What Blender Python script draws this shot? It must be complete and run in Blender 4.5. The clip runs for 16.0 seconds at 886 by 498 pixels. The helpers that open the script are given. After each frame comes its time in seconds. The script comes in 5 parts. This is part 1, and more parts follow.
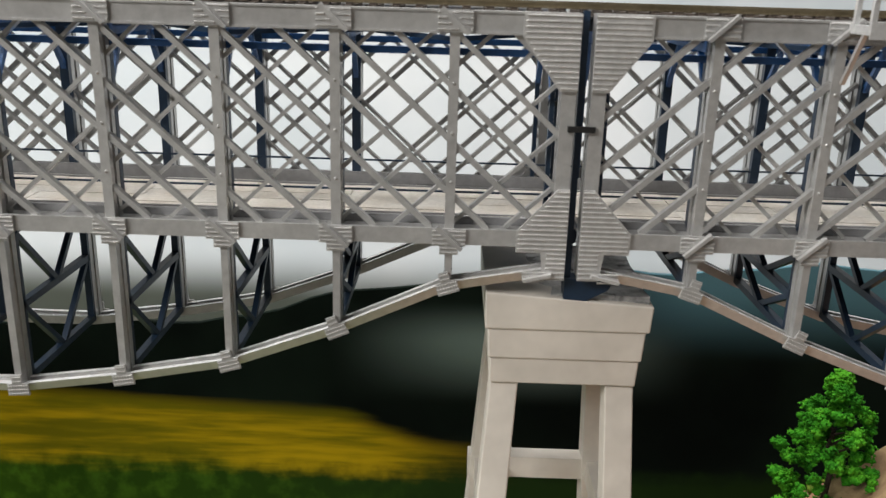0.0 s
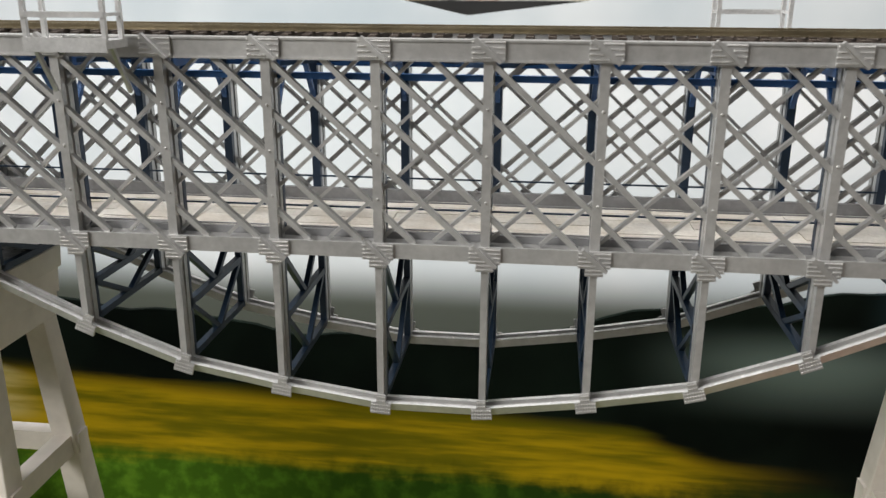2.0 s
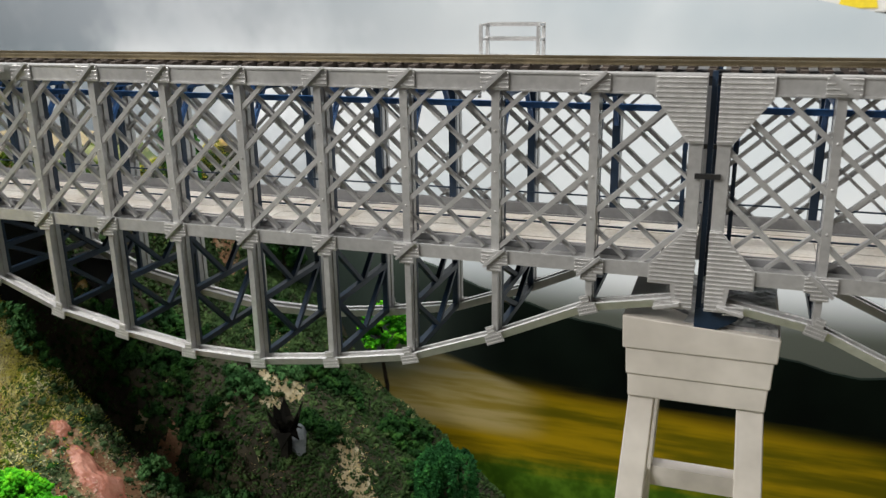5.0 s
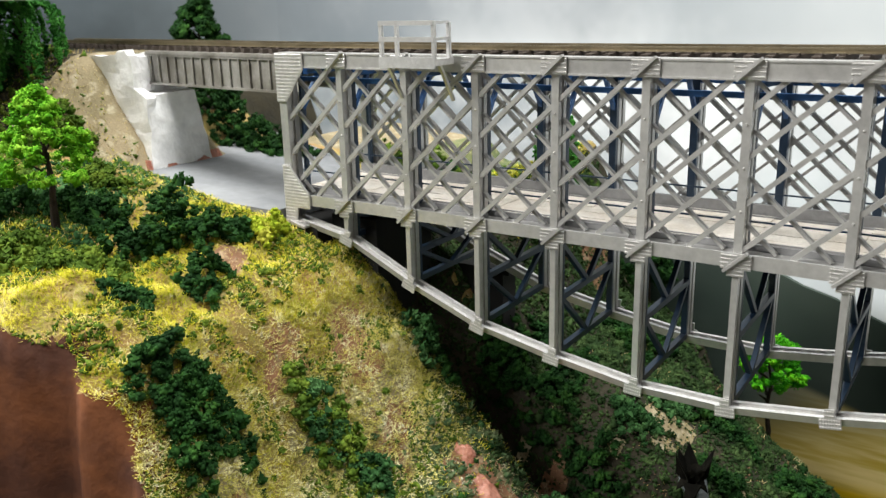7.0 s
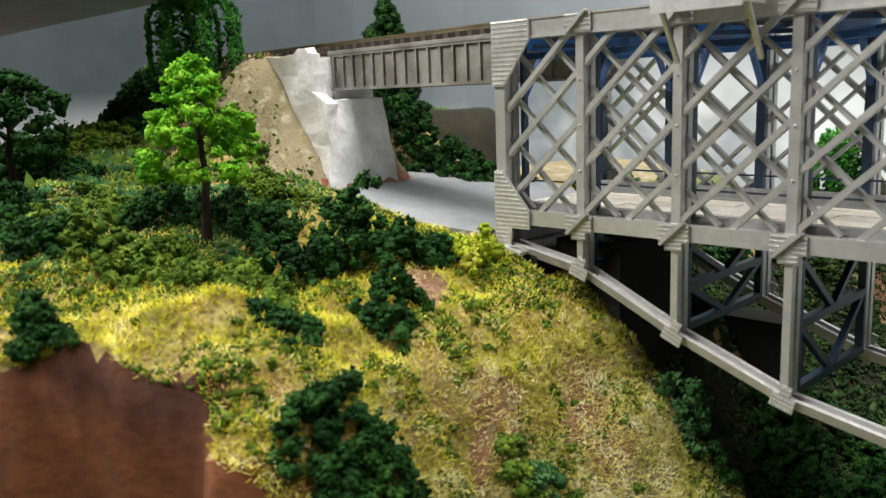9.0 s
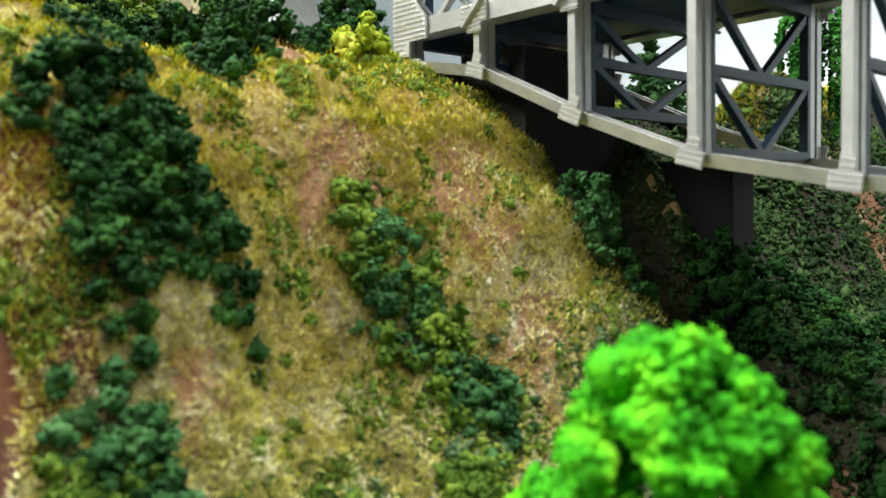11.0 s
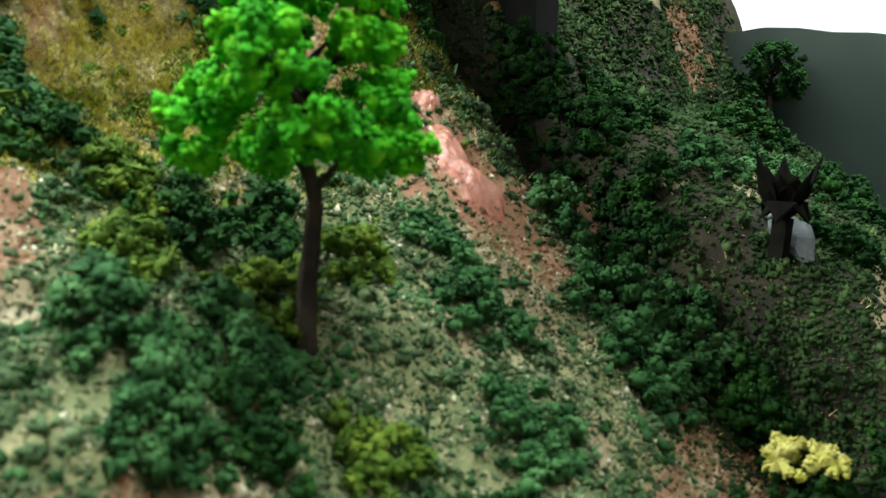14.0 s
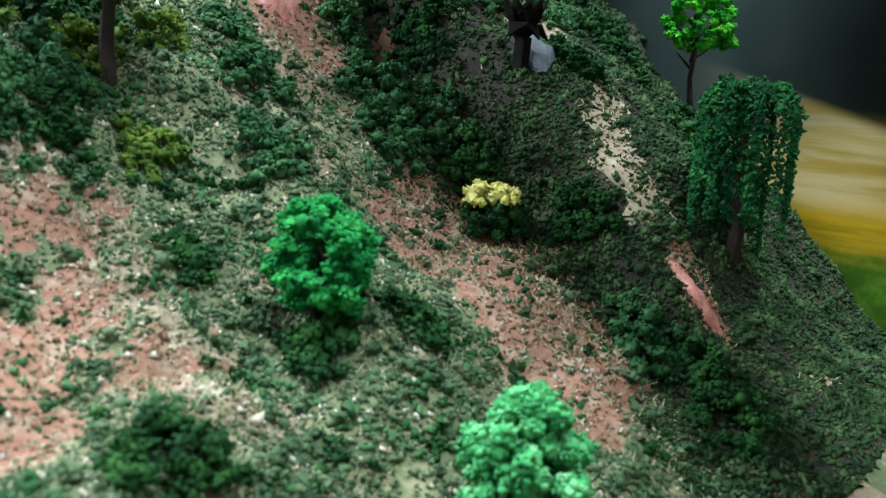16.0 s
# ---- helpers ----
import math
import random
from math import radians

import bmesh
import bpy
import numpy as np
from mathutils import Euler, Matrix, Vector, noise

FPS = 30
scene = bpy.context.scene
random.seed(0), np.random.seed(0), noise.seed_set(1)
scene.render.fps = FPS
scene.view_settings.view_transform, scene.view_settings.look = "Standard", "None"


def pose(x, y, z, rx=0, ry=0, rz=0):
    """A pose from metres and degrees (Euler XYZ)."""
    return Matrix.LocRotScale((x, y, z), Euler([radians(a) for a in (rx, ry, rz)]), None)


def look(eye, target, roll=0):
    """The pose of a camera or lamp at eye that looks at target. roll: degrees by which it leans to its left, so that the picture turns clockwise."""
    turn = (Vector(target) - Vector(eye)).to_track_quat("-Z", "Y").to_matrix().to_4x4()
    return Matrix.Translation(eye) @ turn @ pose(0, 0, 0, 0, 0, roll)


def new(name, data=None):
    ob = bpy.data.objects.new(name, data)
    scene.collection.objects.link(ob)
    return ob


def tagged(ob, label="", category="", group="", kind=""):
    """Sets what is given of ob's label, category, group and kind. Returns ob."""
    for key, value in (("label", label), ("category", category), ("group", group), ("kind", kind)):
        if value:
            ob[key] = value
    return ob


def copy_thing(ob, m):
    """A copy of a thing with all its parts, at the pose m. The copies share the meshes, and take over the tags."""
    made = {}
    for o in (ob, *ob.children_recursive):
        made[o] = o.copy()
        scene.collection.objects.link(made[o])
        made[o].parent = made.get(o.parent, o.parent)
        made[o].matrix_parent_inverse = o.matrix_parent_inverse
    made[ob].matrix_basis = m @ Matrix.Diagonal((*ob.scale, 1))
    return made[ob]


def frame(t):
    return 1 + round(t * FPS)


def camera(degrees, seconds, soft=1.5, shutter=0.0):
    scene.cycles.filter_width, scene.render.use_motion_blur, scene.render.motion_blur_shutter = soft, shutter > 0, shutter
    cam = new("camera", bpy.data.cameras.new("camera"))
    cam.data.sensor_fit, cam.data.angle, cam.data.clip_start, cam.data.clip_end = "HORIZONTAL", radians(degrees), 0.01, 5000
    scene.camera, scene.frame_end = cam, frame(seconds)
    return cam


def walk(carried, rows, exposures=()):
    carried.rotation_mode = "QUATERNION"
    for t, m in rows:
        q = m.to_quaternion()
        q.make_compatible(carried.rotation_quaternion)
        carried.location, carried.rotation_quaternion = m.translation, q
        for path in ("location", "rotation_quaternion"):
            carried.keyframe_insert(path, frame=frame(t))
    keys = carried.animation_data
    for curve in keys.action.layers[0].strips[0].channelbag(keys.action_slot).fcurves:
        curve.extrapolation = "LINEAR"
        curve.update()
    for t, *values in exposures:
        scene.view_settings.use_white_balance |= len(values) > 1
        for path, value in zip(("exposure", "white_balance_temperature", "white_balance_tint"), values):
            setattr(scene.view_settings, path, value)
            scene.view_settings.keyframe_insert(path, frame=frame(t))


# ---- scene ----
cam = camera(55.2, 16.0, soft=1.4, shutter=0.0)
cam.data.dof.use_dof, cam.data.dof.focus_distance, cam.data.dof.aperture_fstop = True, 0.33, 24.0
PATH = [
    (0, (-0.03682, -0.24400, 0.07193), (-0.04064, 0.23337, -0.07675), 1.70),
    (0.5, (-0.06921, -0.24429, 0.07497), (-0.08820, 0.23131, -0.07814), 0.90),
    (1, (-0.10352, -0.24758, 0.07832), (-0.14014, 0.22741, -0.07347), -0.19),
    (1.5, (-0.13362, -0.25090, 0.07741), (-0.18091, 0.22408, -0.07147), 0.26),
    (2, (-0.15633, -0.25328, 0.08043), (-0.21243, 0.22097, -0.06771), 0.29),
    (2.5, (-0.19120, -0.25555, 0.08156), (-0.25332, 0.21793, -0.06662), 0.26),
    (3, (-0.23410, -0.25650, 0.08423), (-0.30692, 0.21598, -0.06226), 0.21),
    (3.5, (-0.26668, -0.26012, 0.08713), (-0.35990, 0.20903, -0.05851), -0.18),
    (4, (-0.29634, -0.26547, 0.08652), (-0.40227, 0.20102, -0.05899), -0.87),
    (4.5, (-0.33787, -0.27342, 0.08978), (-0.47005, 0.18699, -0.05358), -0.96),
    (5, (-0.37188, -0.28086, 0.09178), (-0.53108, 0.17019, -0.05383), -0.95),
    (5.2, (-0.38386, -0.28650, 0.09248), (-0.54851, 0.16363, -0.04992), -0.78),
    (7.3, (-0.49885, -0.27248, 0.08504), (-0.78951, 0.11143, -0.04960), -1.93),
    (7.5, (-0.51010, -0.26750, 0.08503), (-0.81320, 0.10867, -0.04391), -2.18),
    (8, (-0.53644, -0.25245, 0.07499), (-0.86122, 0.10702, -0.04870), -2.50),
    (8.2, (-0.54472, -0.24592, 0.07133), (-0.87624, 0.10775, -0.05121), -2.69),
    (10.3, (-0.56843, -0.18542, -0.02519), (-0.93303, 0.15579, -0.05057), -0.26),
    (10.5, (-0.56441, -0.18054, -0.03406), (-0.93118, 0.15853, -0.05662), -0.43),
    (11, (-0.55219, -0.17090, -0.05397), (-0.92040, 0.16637, -0.07976), -1.06),
    (11.5, (-0.54073, -0.16609, -0.07191), (-0.90694, 0.17316, -0.10012), -0.87),
    (12, (-0.53299, -0.16465, -0.08085), (-0.89602, 0.17751, -0.11448), -0.45),
    (12.5, (-0.52132, -0.16585, -0.08870), (-0.88109, 0.17946, -0.12503), 0.15),
    (13, (-0.51138, -0.16892, -0.09652), (-0.87396, 0.17291, -0.13771), 0.23),
    (13.5, (-0.49286, -0.17176, -0.10406), (-0.85614, 0.16890, -0.14854), 0.26),
    (14, (-0.46998, -0.17510, -0.11478), (-0.83321, 0.16446, -0.16739), 1.61),
    (14.5, (-0.44191, -0.17518, -0.12658), (-0.79571, 0.17099, -0.19727), 2.13),
    (15, (-0.41793, -0.17967, -0.13351), (-0.77140, 0.16417, -0.21620), 2.61),
    (15.5, (-0.39759, -0.18308, -0.13954), (-0.74841, 0.16225, -0.22713), 3.11),
    (16, (-0.37368, -0.18659, -0.14514), (-0.71477, 0.16517, -0.24478), 3.69),
]
EXPOSURES = [(0.0, -0.41, 6500, 10), (1.5, -0.37, 6500, 10), (2.5, -0.46, 6500, 10), (4.5, -0.56, 6500, 10), (5.2, -0.60, 6500, 10), (7.3, -0.26, 6550, 8), (7.7, -0.33, 6550, 8), (8.0, -0.66, 6600, 8), (8.2, -0.70, 6600, 8),
             (10.3, 0.16, 6650, 5), (11.0, 0.28, 6400, 3), (11.5, 0.10, 6350, -5), (12.0, -0.46, 6300, -15), (12.5, -0.14, 6350, -12), (13.5, -0.12, 6350, -5), (14.0, 0.18, 6200, 1), (14.5, 0.24, 6000, 4), (16.0, 0.32, 5300, 9)]
walk(cam, [(t, look(eye, target, roll)) for t, eye, target, roll in PATH], EXPOSURES)

# ---- light: a closed shop room with ceiling lamps over the model layout ----
world = bpy.data.worlds.new("world")
scene.world = world
world.use_nodes = True
world.node_tree.nodes["Background"].inputs[0].default_value = (0.9, 0.95, 1.0, 1)
world.node_tree.nodes["Background"].inputs[1].default_value = 0.06


def ceiling_lamp(place, target, sx, sy, watts, colour=(1.0, 0.97, 0.92)):
    data = bpy.data.lights.new("ceiling_lamp_light", "AREA")
    data.shape, data.size, data.size_y, data.energy, data.color = "RECTANGLE", sx, sy, watts, colour
    ob = new("ceiling_lamp_light", data)
    ob.matrix_basis = look(place, target)
    return ob


ceiling_lamp((-0.50, 0.03, 1.25), (-0.50, 0.05, 0.0), 1.9, 0.45, 52.0, (1.0, 0.99, 0.97))
ceiling_lamp((-1.40, -1.05, 1.02), (-0.60, 0.0, 0.0), 1.3, 0.5, 51.0, (1.0, 0.98, 0.94))

# ---- materials ----


class Mat:
    """A small node-tree writer."""

    def __init__(self, name, rough=0.6, metal=0.0, spec=0.5):
        self.m = bpy.data.materials.new(name)
        self.m.use_nodes = True
        self.t = self.m.node_tree
        self.b = self.t.nodes["Principled BSDF"]
        self.b.inputs["Roughness"].default_value = rough
        self.b.inputs["Metallic"].default_value = metal
        self.b.inputs["Specular IOR Level"].default_value = spec

    def node(self, kind, **values):
        n = self.t.nodes.new(kind)
        for k, v in values.items():
            n.inputs[k].default_value = v
        return n

    def link(self, a, b):
        self.t.links.new(a, b)

    def pos(self):
        return self.node("ShaderNodeNewGeometry").outputs["Position"]

    def noise(self, where, scale, detail=4.0, rough=0.6):
        n = self.node("ShaderNodeTexNoise", Scale=scale, Detail=detail, Roughness=rough)
        self.link(where, n.inputs["Vector"])
        return n.outputs["Fac"]

    def ramp(self, fac, stops):
        r = self.node("ShaderNodeValToRGB")
        els = r.color_ramp.elements
        while len(els) < len(stops):
            els.new(0.5)
        for e, (p, c) in zip(els, stops):
            e.position, e.color = p, (*c, 1)
        self.link(fac, r.inputs[0])
        return r.outputs[0]

    def mix(self, fac, a, b, mode="MIX"):
        n = self.node("ShaderNodeMix")
        n.data_type, n.blend_type = "RGBA", mode
        for sock, v in ((n.inputs[0], fac), (n.inputs[6], a), (n.inputs[7], b)):
            if hasattr(v, "links"):
                self.link(v, sock)
            elif isinstance(v, tuple):
                sock.default_value = (*v, 1)
            else:
                sock.default_value = v
        return n.outputs[2]

    def math(self, op, a, b=0.0):
        n = self.node("ShaderNodeMath")
        n.operation = op
        for sock, v in zip(n.inputs, (a, b)):
            if hasattr(v, "links"):
                self.link(v, sock)
            else:
                sock.default_value = v
        return n.outputs[0]

    def span(self, v, lo, hi):
        """0 to 1 as v goes from lo to hi, eased."""
        n = self.node("ShaderNodeMapRange")
        n.interpolation_type = "SMOOTHSTEP"
        self.link(v, n.inputs[0])
        n.inputs[1].default_value, n.inputs[2].default_value = lo, hi
        return n.outputs[0]

    def colour(self, c):
        if hasattr(c, "links"):
            self.link(c, self.b.inputs["Base Color"])
        else:
            self.b.inputs["Base Color"].default_value = (*c, 1)
        return self

    def bump(self, fac, strength=0.3, distance=0.0005):
        n = self.node("ShaderNodeBump", Strength=strength, Distance=distance)
        self.link(fac, n.inputs["Height"])
        self.link(n.outputs[0], self.b.inputs["Normal"])
        return self

    def gloss(self, fac, lo, hi):
        n = self.node("ShaderNodeMapRange")
        self.link(fac, n.inputs[0])
        n.inputs[3].default_value, n.inputs[4].default_value = lo, hi
        self.link(n.outputs[0], self.b.inputs["Roughness"])
        return self


def speckled(name, a, b, scale, rough=0.6, metal=0.0, bump=0.25, scale2=None, dist=0.0004, random_tint=0.0, spec=0.5):
    m = Mat(name, rough, metal, spec)
    p = m.pos()
    big, fine = m.noise(p, scale), m.noise(p, scale2 or scale * 12, 3.0)
    c = m.mix(m.span(big, 0.35, 0.65), a, b)
    c = m.mix(0.25, c, m.ramp(fine, [(0.3, (0.25, 0.25, 0.25)), (0.7, (1, 1, 1))]), "MULTIPLY")
    if random_tint:
        r = m.node("ShaderNodeObjectInfo").outputs["Random"]
        c = m.mix(random_tint, c, m.ramp(r, [(0.0, (0.55, 0.52, 0.48)), (1.0, (1, 1, 1))]), "MULTIPLY")
    m.colour(c).bump(fine, bump, dist).gloss(big, max(rough - 0.1, 0.05), min(rough + 0.12, 1))
    return m.m


SILVER = speckled("silver_paint", (0.49, 0.485, 0.48), (0.57, 0.565, 0.555), 25, 0.32, 0.48, 0.12)
RIVET = speckled("silver_rivet", (0.58, 0.57, 0.56), (0.66, 0.65, 0.64), 40, 0.32, 0.45, 0.1)
BRIGHT = speckled("bright_silver", (0.66, 0.66, 0.66), (0.75, 0.75, 0.75), 60, 0.3, 0.55, 0.1)
# silver raised to near white: overhead light painted on the chords' upward flange faces
LIT_TOP = speckled("lit_flange_top", (0.84, 0.84, 0.84), (0.92, 0.92, 0.92), 60, 0.25, 0.2, 0.1)
NAVY = speckled("navy_paint", (0.012, 0.028, 0.055), (0.018, 0.042, 0.085), 30, 0.4, 0.1, 0.15)
BLUE = speckled("blue_paint", (0.014, 0.070, 0.21), (0.022, 0.100, 0.28), 30, 0.4, 0.1, 0.15)
KERB = speckled("dull_steel", (0.28, 0.28, 0.29), (0.36, 0.36, 0.37), 30, 0.5, 0.2, 0.2)
PLANK = speckled("weathered_plank", (0.70, 0.64, 0.56), (0.80, 0.76, 0.70), 60, 0.7, 0.0, 0.4, random_tint=0.25)
TIE = speckled("dark_tie", (0.045, 0.033, 0.025), (0.07, 0.052, 0.04), 90, 0.7, 0.0, 0.4, random_tint=0.4)
RAIL = speckled("weathered_brass_rail", (0.23, 0.19, 0.12), (0.33, 0.275, 0.18), 50, 0.35, 0.75, 0.15)
PIER = speckled("painted_pier", (0.66, 0.61, 0.55), (0.74, 0.69, 0.63), 22, 0.5, 0.0, 0.12, 60)
PLASTER = speckled("white_plaster", (0.82, 0.82, 0.82), (0.92, 0.92, 0.92), 35, 0.7, 0.0, 0.8, 160, 0.001)
MORTAR = speckled("smeared_mortar", (0.20, 0.20, 0.20), (0.58, 0.57, 0.56), 110, 0.28, 0.0, 0.6, 300, 0.001)
GIRDER = speckled("grimy_girder", (0.16, 0.15, 0.13), (0.30, 0.29, 0.27), 60, 0.5, 0.1, 0.3)
ROAD = speckled("grey_road", (0.20, 0.21, 0.225), (0.28, 0.29, 0.305), 14, 0.7, 0.0, 0.2)
REDROCK = speckled("red_clay", (0.060, 0.015, 0.0035), (0.150, 0.046, 0.011), 34, 0.85, 0.0, 0.7, 120, 0.0012)
PINKROCK = speckled("shiny_pink_clay", (0.36, 0.13, 0.085), (0.52, 0.24, 0.17), 90, 0.22, 0.0, 0.8, 420, 0.0012)
WALL = speckled("room_wall", (0.40, 0.39, 0.37), (0.45, 0.44, 0.42), 3, 0.8)
CEIL = speckled("room_ceiling", (0.66, 0.66, 0.65), (0.72, 0.72, 0.71), 3, 0.8)
FLOOR = speckled("room_floor", (0.15, 0.13, 0.11), (0.20, 0.18, 0.16), 4, 0.5)
BLACK = speckled("black_shelf", (0.012, 0.012, 0.012), (0.02, 0.02, 0.02), 10, 0.4)
DULL_BLACK = speckled("dull_black", (0.003, 0.003, 0.003), (0.006, 0.006, 0.006), 60, 0.95)
BARK = speckled("dark_bark", (0.020, 0.016, 0.012), (0.042, 0.032, 0.024), 150, 0.85, 0.0, 0.6, spec=0.1)
STONE = speckled("pale_stone", (0.075, 0.09, 0.098), (0.15, 0.168, 0.178), 80, 0.7, 0.0, 0.5)


def foliage(name, stops, rough=0.75):
    m = Mat(name, rough, 0.0, 0.1)
    g = m.node("ShaderNodeNewGeometry")
    mid, fine = m.noise(g.outputs["Position"], 120, 3.0), m.noise(g.outputs["Position"], 900, 2.0)
    f = m.math("ADD", m.math("MULTIPLY", m.span(mid, 0.3, 0.7), 0.82), m.math("MULTIPLY", g.outputs["Random Per Island"], 0.18))
    c = m.ramp(f, stops)
    c = m.mix(0.2, c, m.ramp(fine, [(0.3, (0.4, 0.4, 0.4)), (0.7, (1.1, 1.1, 1.1))]), "MULTIPLY")
    m.colour(c).bump(fine, 0.2, 0.0004)
    return m.m


LEAF_BRIGHT = foliage("bright_green_foliage", [(0, (0.022, 0.17, 0.006)), (0.5, (0.055, 0.33, 0.008)), (0.8, (0.13, 0.48, 0.012)), (1, (0.26, 0.58, 0.03))])
LEAF_SUNNY = foliage("sunny_green_foliage", [(0, (0.030, 0.14, 0.006)), (0.5, (0.10, 0.31, 0.010)), (1, (0.30, 0.54, 0.05))])
LEAF_MID = foliage("mid_green_foliage", [(0, (0.015, 0.12, 0.022)), (0.6, (0.03, 0.22, 0.04)), (1, (0.07, 0.34, 0.06))])
LEAF_WILLOW = foliage("dark_willow_foliage", [(0, (0.006, 0.036, 0.010)), (0.6, (0.016, 0.085, 0.020)), (1, (0.045, 0.18, 0.038))])
LEAF_WEEP = foliage("weeping_foliage", [(0, (0.010, 0.060, 0.010)), (0.5, (0.035, 0.16, 0.022)), (1, (0.10, 0.33, 0.06))])
LEAF_LIME = foliage("lime_green_foliage", [(0, (0.014, 0.10, 0.006)), (0.5, (0.035, 0.21, 0.010)), (1, (0.10, 0.36, 0.02))])
LEAF_FRESH = foliage("fresh_green_foliage", [(0, (0.04, 0.19, 0.05)), (0.6, (0.085, 0.33, 0.095)), (1, (0.24, 0.52, 0.22))])
LEAF_DARK = foliage("dark_green_foliage", [(0, (0.005, 0.022, 0.005)), (0.6, (0.014, 0.052, 0.010)), (1, (0.035, 0.10, 0.016))])
LEAF_PINE = foliage("pine_green_foliage", [(0, (0.010, 0.036, 0.010)), (0.55, (0.030, 0.090, 0.026)), (1, (0.075, 0.165, 0.055))])
# murky green foam, with the gully's shade put into its tone
LEAF_GULLY_SHADE = foliage("shade_toned_gully_foliage", [(0, (0.010, 0.024, 0.007)), (0.6, (0.028, 0.056, 0.016)), (1, (0.068, 0.112, 0.036))])
LEAF_OLIVE = foliage("olive_foliage", [(0, (0.030, 0.065, 0.008)), (0.6, (0.075, 0.13, 0.014)), (1, (0.15, 0.21, 0.025))])
LEAF_YELLOW = foliage("yellow_green_foliage", [(0, (0.14, 0.22, 0.012)), (0.5, (0.28, 0.34, 0.02)), (1, (0.50, 0.48, 0.08))])
BLOSSOM = foliage("cream_blossom", [(0, (0.55, 0.55, 0.06)), (1, (0.85, 0.80, 0.30))])
CHAR = speckled("charred_frond", (0.006, 0.006, 0.005), (0.014, 0.013, 0.010), 120, 0.9, 0.0, 0.5, spec=0.05)
STRAW = foliage("straw_grass", [(0, (0.17, 0.20, 0.010)), (0.35, (0.43, 0.41, 0.022)), (0.7, (0.62, 0.55, 0.055)), (1, (0.76, 0.68, 0.22))])
DRYGRASS = foliage("dry_grass", [(0, (0.30, 0.19, 0.07)), (0.5, (0.48, 0.36, 0.15)), (1, (0.68, 0.58, 0.33))])
MOSS = foliage("moss_flock", [(0, (0.034, 0.066, 0.026)), (0.5, (0.066, 0.112, 0.046)), (0.85, (0.115, 0.152, 0.072)), (1, (0.19, 0.205, 0.12))])
GREENGRASS = foliage("green_straw", [(0, (0.40, 0.37, 0.08)), (0.5, (0.66, 0.60, 0.20)), (1, (0.86, 0.82, 0.56))])
PALEGRASS = foliage("pale_grass", [(0, (0.18, 0.155, 0.070)), (0.5, (0.30, 0.255, 0.135)), (1, (0.43, 0.385, 0.25))])
CLAYGRAIN = foliage("clay_grains", [(0, (0.125, 0.068, 0.034)), (0.5, (0.18, 0.105, 0.058)), (1, (0.25, 0.165, 0.10))])
PALE = foliage("pale_flecks", [(0, (0.36, 0.33, 0.20)), (1, (0.58, 0.55, 0.44))])


def ground_material(name, a, b, fleck):
    m = Mat(name, 0.85)
    p = m.pos()
    big, mid, fine = m.noise(p, 26, 5.0), m.noise(p, 150, 4.0), m.noise(p, 900, 3.0)
    c = m.mix(m.span(big, 0.40, 0.60), a, b)
    c = m.mix(m.span(mid, 0.50, 0.68), c, fleck)
    c = m.mix(0.35, c, m.ramp(fine, [(0.3, (0.3, 0.3, 0.3)), (0.7, (1.1, 1.1, 1.1))]), "MULTIPLY")
    m.colour(c).bump(fine, 0.4, 0.0007)
    return m.m


GROUND = ground_material("bare_clay_soil", (0.21, 0.105, 0.052), (0.30, 0.145, 0.080), (0.35, 0.25, 0.155))
TANSOIL = ground_material("tan_soil", (0.27, 0.21, 0.06), (0.37, 0.23, 0.085), (0.45, 0.39, 0.13))
MOSSOIL = ground_material("mossy_soil", (0.085, 0.115, 0.038), (0.15, 0.17, 0.065), (0.27, 0.25, 0.12))
PALESOIL = ground_material("pale_soil", (0.22, 0.18, 0.095), (0.30, 0.24, 0.14), (0.42, 0.37, 0.25))
# brown soil with the shade under the bridge put into its colour
SHADED_HUMUS = speckled("shaded_humus", (0.014, 0.012, 0.005), (0.034, 0.028, 0.012), 40, 0.9, 0.0, 0.8, 400, 0.001)


